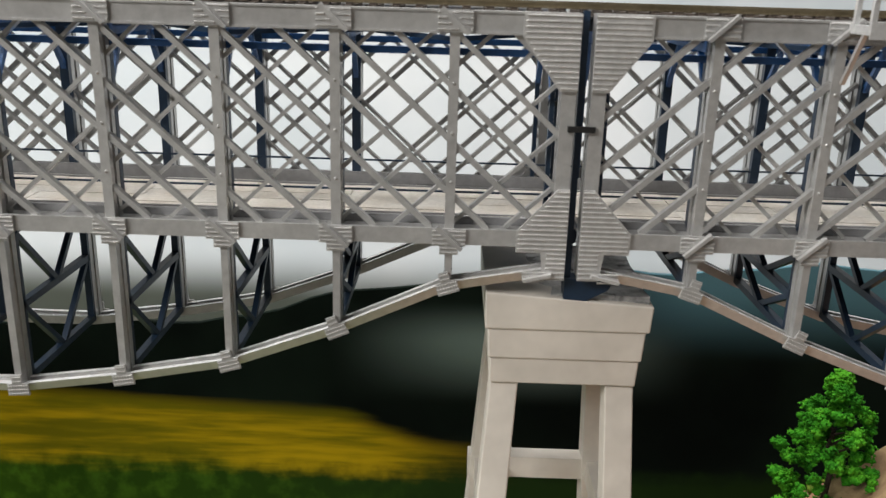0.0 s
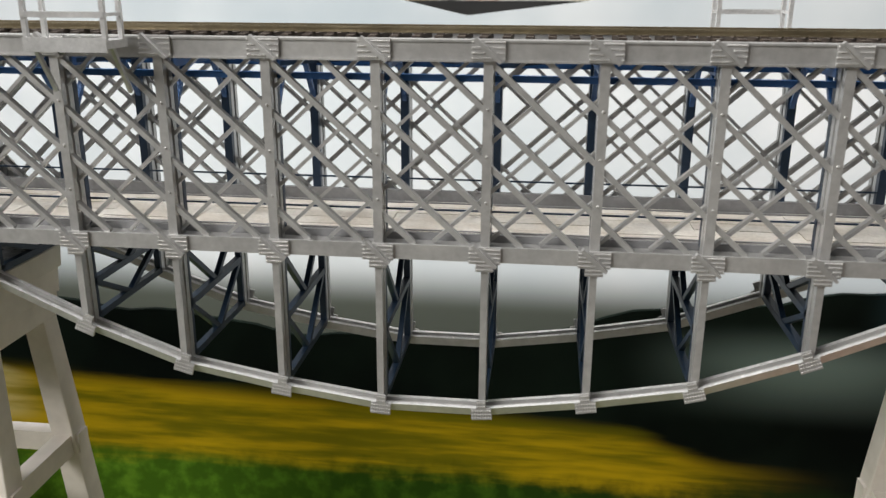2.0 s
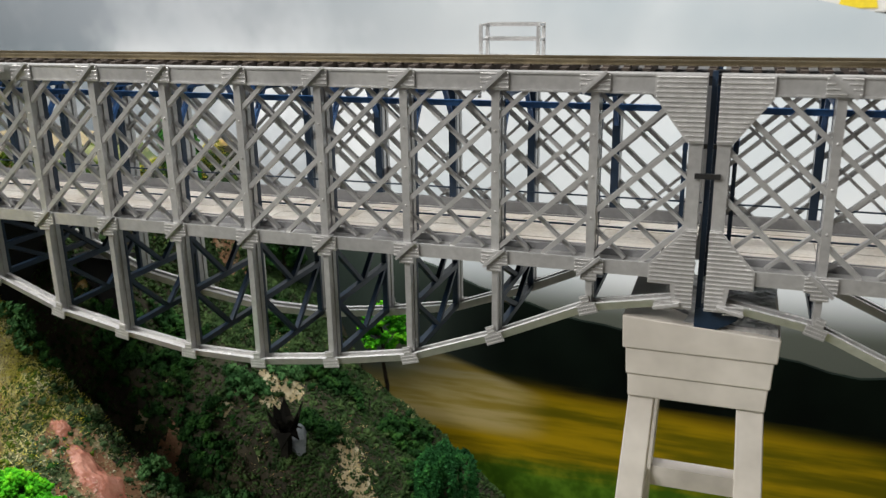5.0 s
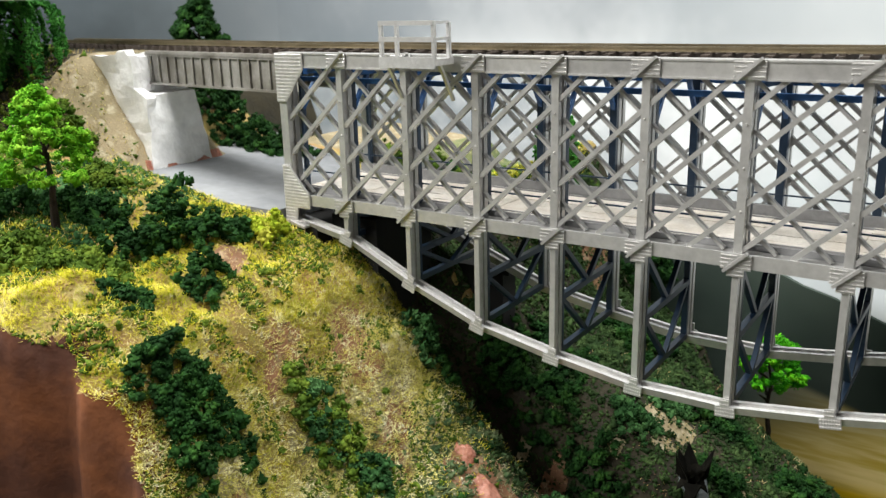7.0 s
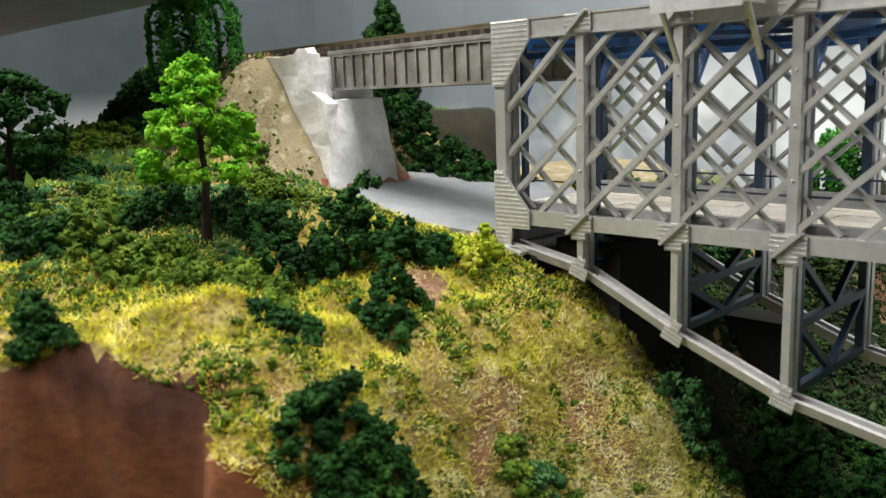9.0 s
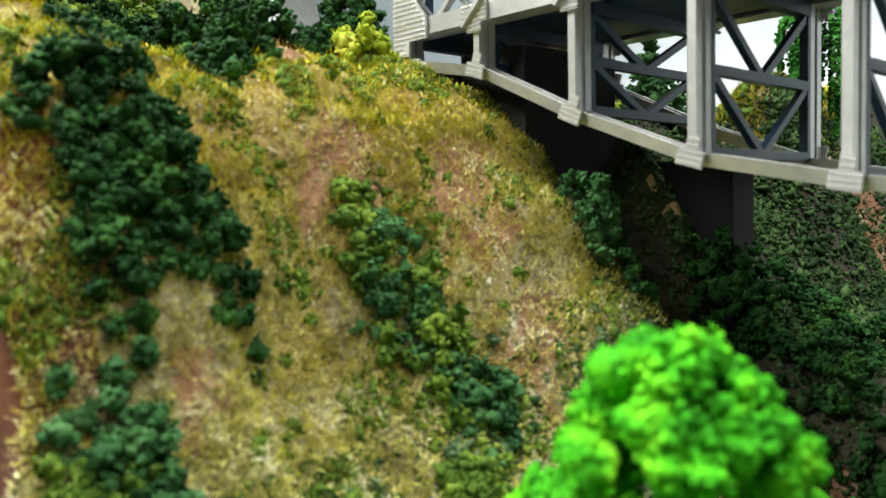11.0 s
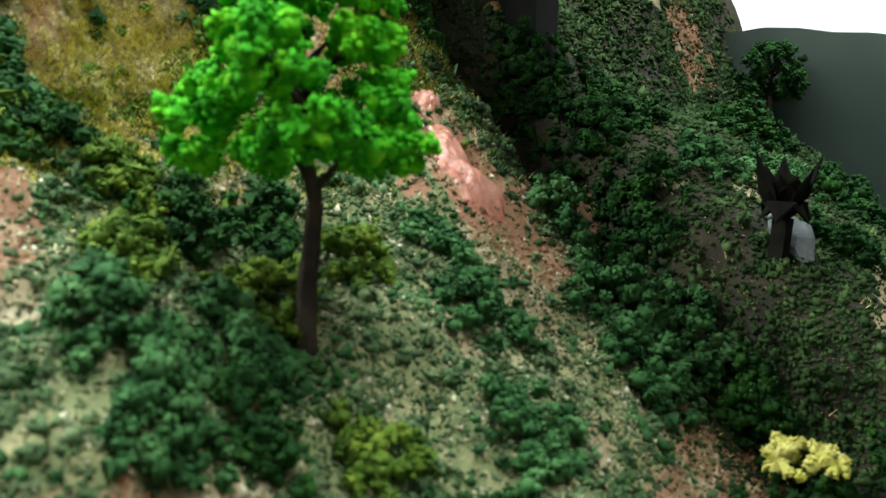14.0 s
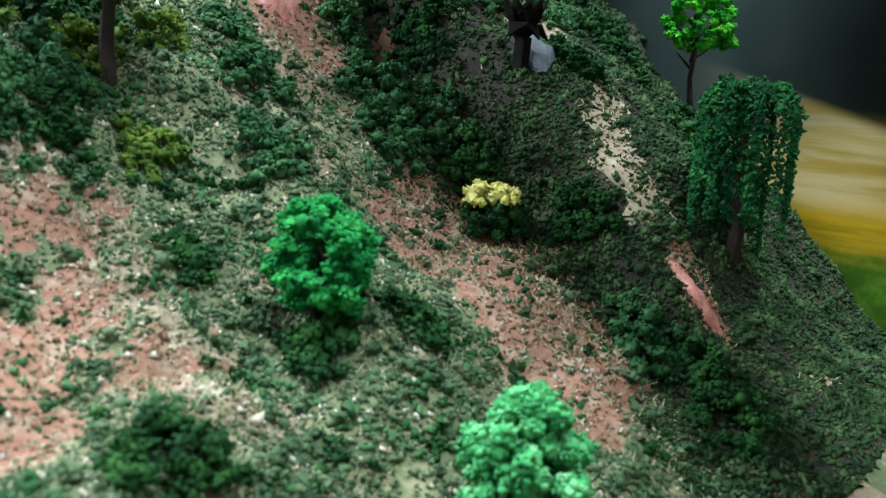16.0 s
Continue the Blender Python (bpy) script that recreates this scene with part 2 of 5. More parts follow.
def landscape_material():
    """Painted fields and hills on the front backdrop card, by world x and z."""
    m = Mat("painted_landscape", 0.9, 0.0, 0.05)
    p = m.pos()
    s = m.node("ShaderNodeSeparateXYZ")
    m.link(p, s.inputs[0])
    x, z = s.outputs[0], s.outputs[2]
    soft = m.noise(p, 9, 3.0)
    streak = m.node("ShaderNodeMapping")
    streak.inputs["Scale"].default_value = (4, 1, 45)
    m.link(p, streak.inputs[0])
    st = m.noise(streak.outputs[0], 2.2, 4.0)
    # height above the field's upper edge, which drops gently towards +x and then steps down
    line = m.math("ADD", m.math("ADD", z, m.math("MULTIPLY", x, 0.05)), m.math("MULTIPLY", m.span(x, -0.11, -0.04), 0.014))
    line = m.math("ADD", line, m.math("MULTIPLY", m.math("SUBTRACT", st, 0.5), 0.016))
    hill = m.mix(m.span(soft, 0.35, 0.7), (0.003, 0.005, 0.004), (0.008, 0.014, 0.010))
    mist = m.math("MULTIPLY", m.span(x, -0.11, 0.0), m.math("MULTIPLY", m.span(z, -0.168, -0.125), m.math("SUBTRACT", 1.0, m.span(x, 0.0, 0.12))))
    mist = m.math("MULTIPLY", mist, m.math("SUBTRACT", 1.0, m.span(z, -0.128, -0.100)))
    hill = m.mix(mist, hill, (0.17, 0.23, 0.21))
    blue = m.math("MULTIPLY", m.span(x, 0.02, 0.12), m.span(z, -0.135, -0.085))
    hill = m.mix(blue, hill, (0.09, 0.19, 0.23))
    yellow = m.mix(m.span(st, 0.35, 0.65), (0.17, 0.145, 0.005), (0.50, 0.33, 0.007))
    fade = m.math("SUBTRACT", 1.0, m.span(x, -0.13, 0.05))
    c = m.mix(m.math("MULTIPLY", m.math("SUBTRACT", 1.0, m.span(line, -0.188, -0.175)), m.span(fade, 0.0, 0.9)), hill, yellow)
    dab = m.noise(p, 70, 3.0)
    green = m.mix(m.span(dab, 0.4, 0.7), (0.055, 0.13, 0.008), (0.12, 0.25, 0.018))
    green = m.mix(m.span(x, -0.46, -0.22), green, m.mix(m.span(dab, 0.4, 0.7), (0.022, 0.055, 0.005), (0.05, 0.115, 0.009)))
    green = m.mix(m.span(x, -0.22, 0.0), green, (0.014, 0.032, 0.007))
    gl = m.math("ADD", z, m.math("MULTIPLY", m.math("SUBTRACT", m.math("ADD", dab, st), 1.0), 0.016))
    c = m.mix(m.math("SUBTRACT", 1.0, m.span(gl, -0.221, -0.204)), c, green)
    # a cream field at the far left end
    cream = m.math("MULTIPLY", m.span(z, -0.198, -0.186), m.math("SUBTRACT", 1.0, m.span(m.math("ADD", z, m.math("MULTIPLY", x, 0.30)), -0.309, -0.302)))
    cream = m.math("MULTIPLY", cream, m.math("SUBTRACT", 1.0, m.span(x, -0.51, -0.47)))
    c = m.mix(m.math("MULTIPLY", cream, 0.70), c, m.mix(m.span(st, 0.4, 0.6), (0.58, 0.42, 0.08), (0.74, 0.62, 0.32)))
    hillside = m.math("MULTIPLY", m.math("SUBTRACT", 1.0, m.span(x, -0.60, -0.50)), m.span(z, -0.185, -0.150))
    c = m.mix(hillside, c, m.mix(m.span(soft, 0.35, 0.7), (0.05, 0.070, 0.062), (0.09, 0.115, 0.10)))
    m.colour(c).bump(dab, 0.1, 0.0006)
    return m.m


def sky_material():
    """Painted sky with clouds, white above and murky towards the ground, by world place."""
    m = Mat("painted_sky", 0.6)
    p = m.pos()
    s = m.node("ShaderNodeSeparateXYZ")
    m.link(p, s.inputs[0])
    x, z = s.outputs[0], s.outputs[2]
    cl = m.noise(p, 3.2, 4.0)
    cl2 = m.noise(p, 7.5, 4.0)
    c = m.mix(m.span(cl, 0.35, 0.65), (0.66, 0.71, 0.74), (0.88, 0.89, 0.90))
    c = m.mix(m.span(z, 0.0, 0.06), c, m.mix(m.span(cl, 0.35, 0.65), (0.44, 0.50, 0.54), (0.62, 0.65, 0.67)))
    left = m.math("SUBTRACT", 1.0, m.span(x, -1.15, -0.28))
    c = m.mix(m.math("MULTIPLY", left, m.span(cl2, 0.30, 0.58)), c, (0.20, 0.24, 0.27))
    corner = m.math("MULTIPLY", m.math("SUBTRACT", 1.0, m.span(x, -0.85, -0.55)), m.span(z, 0.015, 0.075))
    c = m.mix(m.math("MULTIPLY", corner, 0.6), c, (0.27, 0.29, 0.32))
    # shade painted over the sheet's far left side, with a streak of light below
    far = m.math("SUBTRACT", 1.0, m.span(x, -1.40, -0.85))
    c = m.mix(far, c, m.mix(m.span(cl2, 0.3, 0.7), (0.045, 0.058, 0.066), (0.08, 0.10, 0.115)))
    gleam = m.math("MULTIPLY", m.math("SUBTRACT", 1.0, m.span(x, -1.415, -1.37)), m.math("SUBTRACT", 1.0, m.span(z, 0.005, 0.06)))
    c = m.mix(gleam, c, (0.55, 0.57, 0.58))
    haze = m.math("SUBTRACT", 1.0, m.span(z, -0.196, -0.146))
    c = m.mix(haze, c, (0.085, 0.095, 0.078))
    m.colour(c)
    return m.m


# ---- mesh helpers ----


def mesh_of(name, verts, faces, material, smooth=False):
    me = bpy.data.meshes.new(name)
    me.from_pydata([tuple(v) for v in verts], [], [tuple(f) for f in faces])
    me.materials.append(material)
    if smooth:
        me.polygons.foreach_set("use_smooth", [True] * len(me.polygons))
    me.update()
    return me


def part(name, me, parent, m=None, label=""):
    ob = new(name, me)
    ob.parent = parent
    if m is not None:
        ob.matrix_basis = m
    if label:
        ob["label"] = label
    return ob


def thing(name, label, category, group="", kind="", at=(0, 0, 0)):
    ob = new(name)
    ob.location = at
    ob.empty_display_size = 0.01
    return tagged(ob, label, category, group, kind)


class Shape:
    """Collects boxes and prisms into one mesh."""

    def __init__(self):
        self.v, self.f = [], []

    def add(self, verts, faces):
        n = len(self.v)
        self.v += [tuple(map(float, v)) for v in verts]
        self.f += [tuple(i + n for i in f) for f in faces]
        return self

    def box(self, x0, x1, y0, y1, z0, z1):
        return self.add([(x0, y0, z0), (x1, y0, z0), (x1, y1, z0), (x0, y1, z0), (x0, y0, z1), (x1, y0, z1), (x1, y1, z1), (x0, y1, z1)],
                        [(0, 3, 2, 1), (4, 5, 6, 7), (0, 1, 5, 4), (1, 2, 6, 5), (2, 3, 7, 6), (3, 0, 4, 7)])

    def prism(self, outline, y0, y1):
        """An x-z outline (counter-clockwise seen from -y) given depth in y."""
        n = len(outline)
        v = [(x, y0, z) for x, z in outline] + [(x, y1, z) for x, z in outline]
        f = [tuple(range(n)), tuple(range(2 * n - 1, n - 1, -1))]
        f += [((i + 1) % n, i, i + n, (i + 1) % n + n) for i in range(n)]
        return self.add(v, f)

    def bar(self, a, b, w, d, up=(0, 0, 1)):
        """A straight bar from a to b: w across, d along the other side axis."""
        a, b = Vector(a), Vector(b)
        way = (b - a).normalized()
        side = way.cross(Vector(up))
        if side.length < 1e-6:
            side = way.cross(Vector((1, 0, 0)))
        side.normalize()
        top = side.cross(way)
        v = [p + side * sx * d / 2 + top * sz * w / 2 for p in (a, b) for sx, sz in ((-1, -1), (1, -1), (1, 1), (-1, 1))]
        return self.add(v, [(0, 1, 2, 3), (7, 6, 5, 4), (0, 4, 5, 1), (1, 5, 6, 2), (2, 6, 7, 3), (3, 7, 4, 0)])

    def dome(self, x, y, z, r, h, sides=6):
        """A rivet head that stands out towards -y."""
        v = [(x + r * math.cos(i * 2 * math.pi / sides), y, z + r * math.sin(i * 2 * math.pi / sides)) for i in range(sides)]
        v += [(x + 0.55 * r * math.cos(i * 2 * math.pi / sides), y - h, z + 0.55 * r * math.sin(i * 2 * math.pi / sides)) for i in range(sides)]
        f = [(i, (i + 1) % sides, (i + 1) % sides + sides, i + sides) for i in range(sides)] + [tuple(range(sides, 2 * sides))]
        return self.add(v, f)

    def extrude(self, section, x0, x1):
        """A y-z section drawn out along x."""
        n = len(section)
        v = [(x0, y, z) for y, z in section] + [(x1, y, z) for y, z in section]
        f = [tuple(range(n - 1, -1, -1)), tuple(range(n, 2 * n))]
        f += [(i, (i + 1) % n, (i + 1) % n + n, i + n) for i in range(n)]
        return self.add(v, f)

    def mesh(self, name, material, smooth=False):
        return mesh_of(name, self.v, self.f, material, smooth)


# ---- bridge dimensions ----
P, E, GAP, H, W = 0.034, 0.0351, 0.004, 0.0626, 0.064
S = 2 * E + 9 * P
DEPTH = [0.0162, 0.0317, 0.0444, 0.0507, 0.0554]
BELLY = DEPTH + DEPTH[::-1]
NODES = [E + i * P for i in range(10)]
TOP, BOT = H + 0.0029, -0.0026
END_Z = -0.0105

# ---- structure: room and layout base ----


def plain(name, shape, material, kind="structure", label="", category=""):
    ob = new(name, shape.mesh(name, material))
    return tagged(ob, label, category, "", kind)


FLOOR_Z, CEIL_Z = -1.15, 1.35
plain("floor", Shape().box(-2.6, 1.8, -2.4, 1.4, FLOOR_Z - 0.05, FLOOR_Z), FLOOR, label="worn brown shop floor", category="floor")
plain("ceiling", Shape().box(-2.6, 1.8, -2.4, 1.4, CEIL_Z, CEIL_Z + 0.05), CEIL, label="plain white shop ceiling", category="ceiling")
plain("wall_north", Shape().box(-2.6, 1.8, 1.4, 1.45, FLOOR_Z, CEIL_Z), WALL, label="plain pale room wall", category="wall")
plain("wall_south", Shape().box(-2.6, 1.8, -2.45, -2.4, FLOOR_Z, CEIL_Z), WALL, label="plain pale room wall", category="wall")
plain("wall_west", Shape().box(-2.65, -2.6, -2.45, 1.45, FLOOR_Z, CEIL_Z), WALL, label="plain pale room wall", category="wall")
plain("wall_east", Shape().box(1.8, 1.85, -2.45, 1.45, FLOOR_Z, CEIL_Z), WALL, label="plain pale room wall", category="wall")

# ---- terrain ----
PROFILE_X = [-1.6, -1.16, -1.02, -0.95, -0.88, -0.83, -0.79, -0.76, -0.735, -0.715, -0.70, -0.688, -0.672, -0.645, -0.61, -0.58, -0.553, -0.52, -0.48, -0.44, 0.02, 0.10, 0.16, 0.24, 0.7]
PROFILE_Z = [-0.10, -0.02, 0.020, 0.025, 0.014, 0.003, -0.006, -0.012, -0.021, -0.036, -0.060, -0.084, -0.106, -0.131, -0.151, -0.172, -0.194, -0.209, -0.232, -0.25, -0.25, -0.235, -0.19, -0.15, -0.06]


PROFILE_S = np.concatenate([[0.0], np.cumsum(np.hypot(np.diff(PROFILE_X), np.diff(PROFILE_Z)))])


def along(x):
    """Length along the ground's profile at x, so that cover is spread evenly on steep ground."""
    return np.interp(x, PROFILE_X, PROFILE_S)


def ease(v, lo, hi):
    t = np.clip((v - lo) / (hi - lo), 0, 1)
    return t * t * (3 - 2 * t)


def waves(x, y, seed, octaves):
    """Smooth uneven ground from a few turned sine sheets."""
    rng = np.random.RandomState(seed)
    out = 0 * x
    for length, height in octaves:
        for _ in range(4):
            a, ph = rng.uniform(0, 2 * math.pi, 2)
            out = out + height * 0.5 * np.sin((x * math.cos(a) + y * math.sin(a)) * 2 * math.pi / length + ph)
    return out


def height(x, y):
    x, y = np.asarray(x, float), np.asarray(y, float)
    wob = waves(x, y, 3, [(0.11, 0.003), (0.05, 0.002), (0.02, 0.0012)])
    xx = x - 0.007 * ease(y, -0.068, -0.050) + 0.005 * ease(y, -0.10, -0.09) * (1 - ease(y, -0.075, -0.065)) + waves(x * 0.3, y, 9, [(0.04, 0.0022)])
    z = np.interp(xx, PROFILE_X, PROFILE_Z)
    # the slope lies higher under and behind the bridge
    z = z + 0.014 * ease(y, -0.05, -0.02) * (1 - ease(y, 0.008, 0.022)) * ease(x, -0.71, -0.68) * (1 - ease(x, -0.65, -0.60))
    z = z - 0.030 * ease(y, 0.010, 0.026) * (1 - ease(y, 0.036, 0.062)) * ease(x, -0.74, -0.71) * (1 - ease(x, -0.64, -0.60))
    z = z + 0.032 * ease(y, 0.02, 0.09) * ease(x, -0.70, -0.62) * (1 - ease(x, -0.54, -0.47))
    z = z + wob * ease(x, -1.0, -0.9) * (1 - 0.6 * ease(x, -0.46, -0.40))
    z = z - 0.009 * ease(y, 0.11, 0.15) * ease(x, -0.63, -0.59) * (1 - ease(x, -0.50, -0.45))
    z = z - 0.065 * ease(y, 0.168, 0.205) * ease(x, -0.640, -0.585)
    z = z - 0.09 * ease(y, 0.112, 0.165) * (1 - ease(x, -0.815, -0.775)) * ease(x, -0.965, -0.925)
    # a grassy shoulder behind the bridge end
    z = z + (0.027 * ease(x, -0.735, -0.705) * (1 - ease(x, -0.695, -0.665)) - 0.007 * (1 - ease(x, -0.74, -0.72)) * ease(x, -0.80, -0.78)) * ease(y, 0.105, 0.135)
    # track embankment and wooded mound at the left, road bench before the abutment
    rise = np.clip((-0.874 - x) / 0.036, 0, 1)
    upper = rise * ease(y, -0.045, 0.012) * (1 - 0.8 * ease(y, 0.056, 0.072)) * ease(x, -1.12, -1.00)
    z = z * (1 - upper) + 0.0625 * upper
    bench = (1 - ease(x, -0.770, -0.758)) * np.maximum(ease(x, -0.872, -0.862), ease(y, 0.052, 0.066) * ease(x, -0.925, -0.880)) * ease(y, -0.016, -0.004)
    z = z * (1 - bench) + (np.interp(x, [-0.92, -0.86, -0.765], [0.004, 0.002, -0.0065]) - 0.0035) * bench
    seat = ease(y, -0.012, -0.002) * (1 - ease(x, -0.735, -0.715)) * ease(x, -0.79, -0.77)
    z = z * (1 - seat) + np.minimum(z, -0.022) * seat
    # the cut front of the layout
    edge = -0.163 + 0.031 * ease(x, -0.766, -0.740) * (1 - 0.1 * ease(x, -0.728, -0.708)) + waves(x, 0 * x, 5, [(0.10, 0.004), (0.04, 0.005), (0.017, 0.003)]) - 0.08 * ease(x, -0.682, -0.61)
    drop = 1 - ease(y, edge - 0.022, edge + 0.003)
    z = z * (1 - drop) - 0.40 * drop + 4 * drop * (1 - drop) * waves(x, y, 14, [(0.045, 0.022), (0.018, 0.012)]) * ease(y, -0.24, -0.20)
    return z


# spots of bare clay and of pale straw: x, y, radius
CLAY = [(-0.573, 0.004, 0.010), (-0.560, 0.004, 0.011), (-0.547, 0.001, 0.012), (-0.527, -0.008, 0.013), (-0.508, -0.011, 0.013), (-0.494, -0.014, 0.011), (-0.482, -0.016, 0.009),
        (-0.507, 0.062, 0.006), (-0.495, 0.057, 0.008), (-0.545, -0.128, 0.011), (-0.554, -0.113, 0.008), (-0.576, -0.113, 0.008), (-0.530, -0.106, 0.008), (-0.526, -0.137, 0.010),
        (-0.627, -0.009, 0.012), (-0.579, -0.132, 0.010), (-0.688, -0.103, 0.006), (-0.703, -0.026, 0.011), (-0.707, -0.060, 0.009), (-0.694, -0.030, 0.011), (-0.677, -0.029, 0.010),
        (-0.651, -0.128, 0.008), (-0.637, -0.132, 0.008), (-0.744, -0.050, 0.008), (-0.686, 0.172, 0.013), (-0.640, 0.040, 0.008), (-0.569, -0.104, 0.006),
        (-0.635, -0.0145, 0.013), (-0.655, -0.012, 0.008), (-0.612, 0.000, 0.007), (-0.680, 0.172, 0.012), (-0.545, 0.017, 0.009), (-0.528, 0.009, 0.012), (-0.507, 0.005, 0.012), (-0.491, 0.001, 0.011), (-0.560, -0.017, 0.008), (-0.549, -0.019, 0.008), (-0.536, -0.021, 0.007)]
PALE_SPOTS = [(-0.571, -0.102, 0.008), (-0.550, -0.104, 0.008), (-0.535, -0.100, 0.008), (-0.512, -0.097, 0.007), (-0.590, -0.110, 0.008), (-0.560, 0.090, 0.009), (-0.545, 0.076, 0.008), (-0.534, 0.066, 0.009),
              (-0.608, 0.094, 0.012), (-0.553, 0.084, 0.008), (-0.524, 0.066, 0.007), (-0.602, 0.104, 0.010), (-0.611, -0.016, 0.010), (-0.600, -0.018, 0.008), (-0.574, -0.030, 0.007), (-0.630, 0.132, 0.012), (-0.696, -0.080, 0.010), (-0.683, -0.092, 0.011),
              (-0.683, -0.072, 0.010), (-0.617, -0.020, 0.008), (-0.709, 0.126, 0.010), (-0.709, -0.082, 0.009), (-0.685, -0.020, 0.009), (-0.675, -0.095, 0.008)]


def spots(x, y, seed, spread, places):
    """Coverage, 0 to 1, by ragged round spots and a loose pattern."""
    s = along(x)
    ws, wy = waves(s, y, seed, [(0.016, 0.003), (0.007, 0.002)]), waves(s, y, seed + 1, [(0.016, 0.003), (0.007, 0.002)])
    out = np.clip((waves(s, y, seed + 2, [(0.055, 1.0), (0.022, 0.5)]) - 1.15) * 2.0, 0, spread)
    for cx, cy, r in places:
        out = np.maximum(out, np.exp(-(((s + ws - along(cx)) ** 2 + (y + wy - cy) ** 2) / (1.5 * r * r)) ** 1.5))
    return out


def bare(x, y):
    return spots(x, y, 21, 0.25, CLAY)


def pale(x, y):
    return np.maximum(spots(x, y, 51, 0.6, PALE_SPOTS), (1 - ease(x, -0.715, -0.685)) * ((y < 0.012) | (x < -0.74)))


def grid_ground():
    xs = np.concatenate([np.arange(-1.6, -0.86, 0.008), np.arange(-0.86, -0.44, 0.0028), np.arange(-0.44, 0.701, 0.01)])
    ys = np.concatenate([np.arange(-0.26, -0.15, 0.004), np.arange(-0.15, 0.13, 0.0028), np.arange(0.13, 0.2301, 0.005)])
    gx, gy = np.meshgrid(xs, ys)
    gz = height(gx, gy)
    nx, ny = len(xs), len(ys)
    v = np.stack([gx, gy, gz], -1).reshape(-1, 3)
    i = (np.arange(ny - 1)[:, None] * nx + np.arange(nx - 1)).ravel()
    f = np.stack([i, i + 1, i + nx + 1, i + nx], 1)
    me = bpy.data.meshes.new("ground")
    me.from_pydata(v.tolist(), [], f.tolist())
    me.materials.append(GROUND)
    me.materials.append(REDROCK)
    mid = v[f].mean(1)
    low = (mid[:, 1] < -0.118) & (mid[:, 0] < -0.66) & (np.ptp(v[f][:, :, 2], axis=1) > 0.004)
    # ground under and behind the bridge takes the soil with shade in its colour
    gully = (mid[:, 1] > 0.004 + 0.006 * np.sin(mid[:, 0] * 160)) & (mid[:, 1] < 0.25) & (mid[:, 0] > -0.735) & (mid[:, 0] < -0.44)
    for extra in (SHADED_HUMUS, TANSOIL, MOSSOIL, PALESOIL):
        me.materials.append(extra)
    clay, straw = bare(mid[:, 0], mid[:, 1]), pale(mid[:, 0], mid[:, 1])
    kind = np.where(clay > 0.42, 0, np.where((straw > 0.45) & (mid[:, 0] > -0.915) & (mid[:, 1] < 0.13), np.where(mid[:, 0] < -0.69, 3, 5), np.where(mid[:, 0] < -0.668, 5, 4)))
    shoulder = (mid[:, 0] < -0.706) & (mid[:, 0] > -0.80) & (mid[:, 1] > 0.120)
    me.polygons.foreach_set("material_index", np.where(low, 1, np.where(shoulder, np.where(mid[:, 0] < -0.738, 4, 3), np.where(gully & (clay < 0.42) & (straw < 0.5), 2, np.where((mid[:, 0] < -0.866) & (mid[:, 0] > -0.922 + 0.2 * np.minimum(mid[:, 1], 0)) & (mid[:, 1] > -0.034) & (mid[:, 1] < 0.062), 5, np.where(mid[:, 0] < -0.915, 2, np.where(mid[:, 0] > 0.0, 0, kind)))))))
    me.polygons.foreach_set("use_smooth", [True] * len(me.polygons))
    me.update()
    return tagged(new("ground", me), "red clay model hillside with straw scatter", "hillside", "", "structure")


grid_ground()

# ---- painted backdrops ----


def sheet(name, line, tops, low, thick, material, label):
    """An upright sheet along a plan line with a cut top edge, one closed mesh."""
    n, v, f = len(line), [], []
    for i, (x, y) in enumerate(line):
        (xa, ya), (xb, yb) = line[max(i - 1, 0)], line[min(i + 1, n - 1)]
        d = Vector((xb - xa, yb - ya, 0)).normalized()
        ox, oy = d.y * thick, -d.x * thick
        v += [(x, y, low), (x, y, tops[i]), (x + ox, y + oy, tops[i]), (x + ox, y + oy, low)]
    for i in range(n - 1):
        a, b = 4 * i, 4 * i + 4
        f += [(a + k, b + k, b + (k + 1) % 4, a + (k + 1) % 4) for k in range(4)]
    f += [(3, 2, 1, 0), (4 * n - 4, 4 * n - 3, 4 * n - 2, 4 * n - 1)]
    me = mesh_of(name, v, f, material)
    return tagged(new(name, me), label, "backdrop", "", "structure")


def backdrop_card():
    xs = np.linspace(0.66, -0.78, 90)
    top = np.interp(-xs, [-0.66, -0.3, -0.1, 0.0, 0.08, 0.15, 0.22, 0.3, 0.4, 0.5, 0.6, 0.8], [-0.06, -0.07, -0.078, -0.085, -0.096, -0.113, -0.123, -0.121, -0.112, -0.10, -0.060, -0.030])
    top = top + 0.0022 * np.sin(xs * 47) + 0.0012 * np.sin(xs * 113 + 1)
    sheet("backdrop_fields", [(float(x), 0.215) for x in xs], top.tolist(), -0.42, -0.003, landscape_material(), "painted backdrop card of dark hills and yellow fields")


def backdrop_sky():
    """A tall sheet bent round the far left corner, its top edge cut down in a shallow notch."""
    line = [(x, 0.45) for x in (0.9, 0.25, 0.02, -0.10, -0.221, -0.324, -0.45, -0.9, -1.15)]
    line += [(-1.15 - 0.28 * math.sin(a), 0.17 + 0.28 * math.cos(a)) for a in np.linspace(0.15, math.pi / 2, 10)] + [(-1.43, -0.7)]
    tops = [0.32, 0.20, 0.090, 0.073, 0.058, 0.081, 0.12, 0.32] + [0.32] * 12
    sheet("backdrop_sky", line, tops, -0.42, -0.004, sky_material(), "painted cloudy sky backdrop sheet")


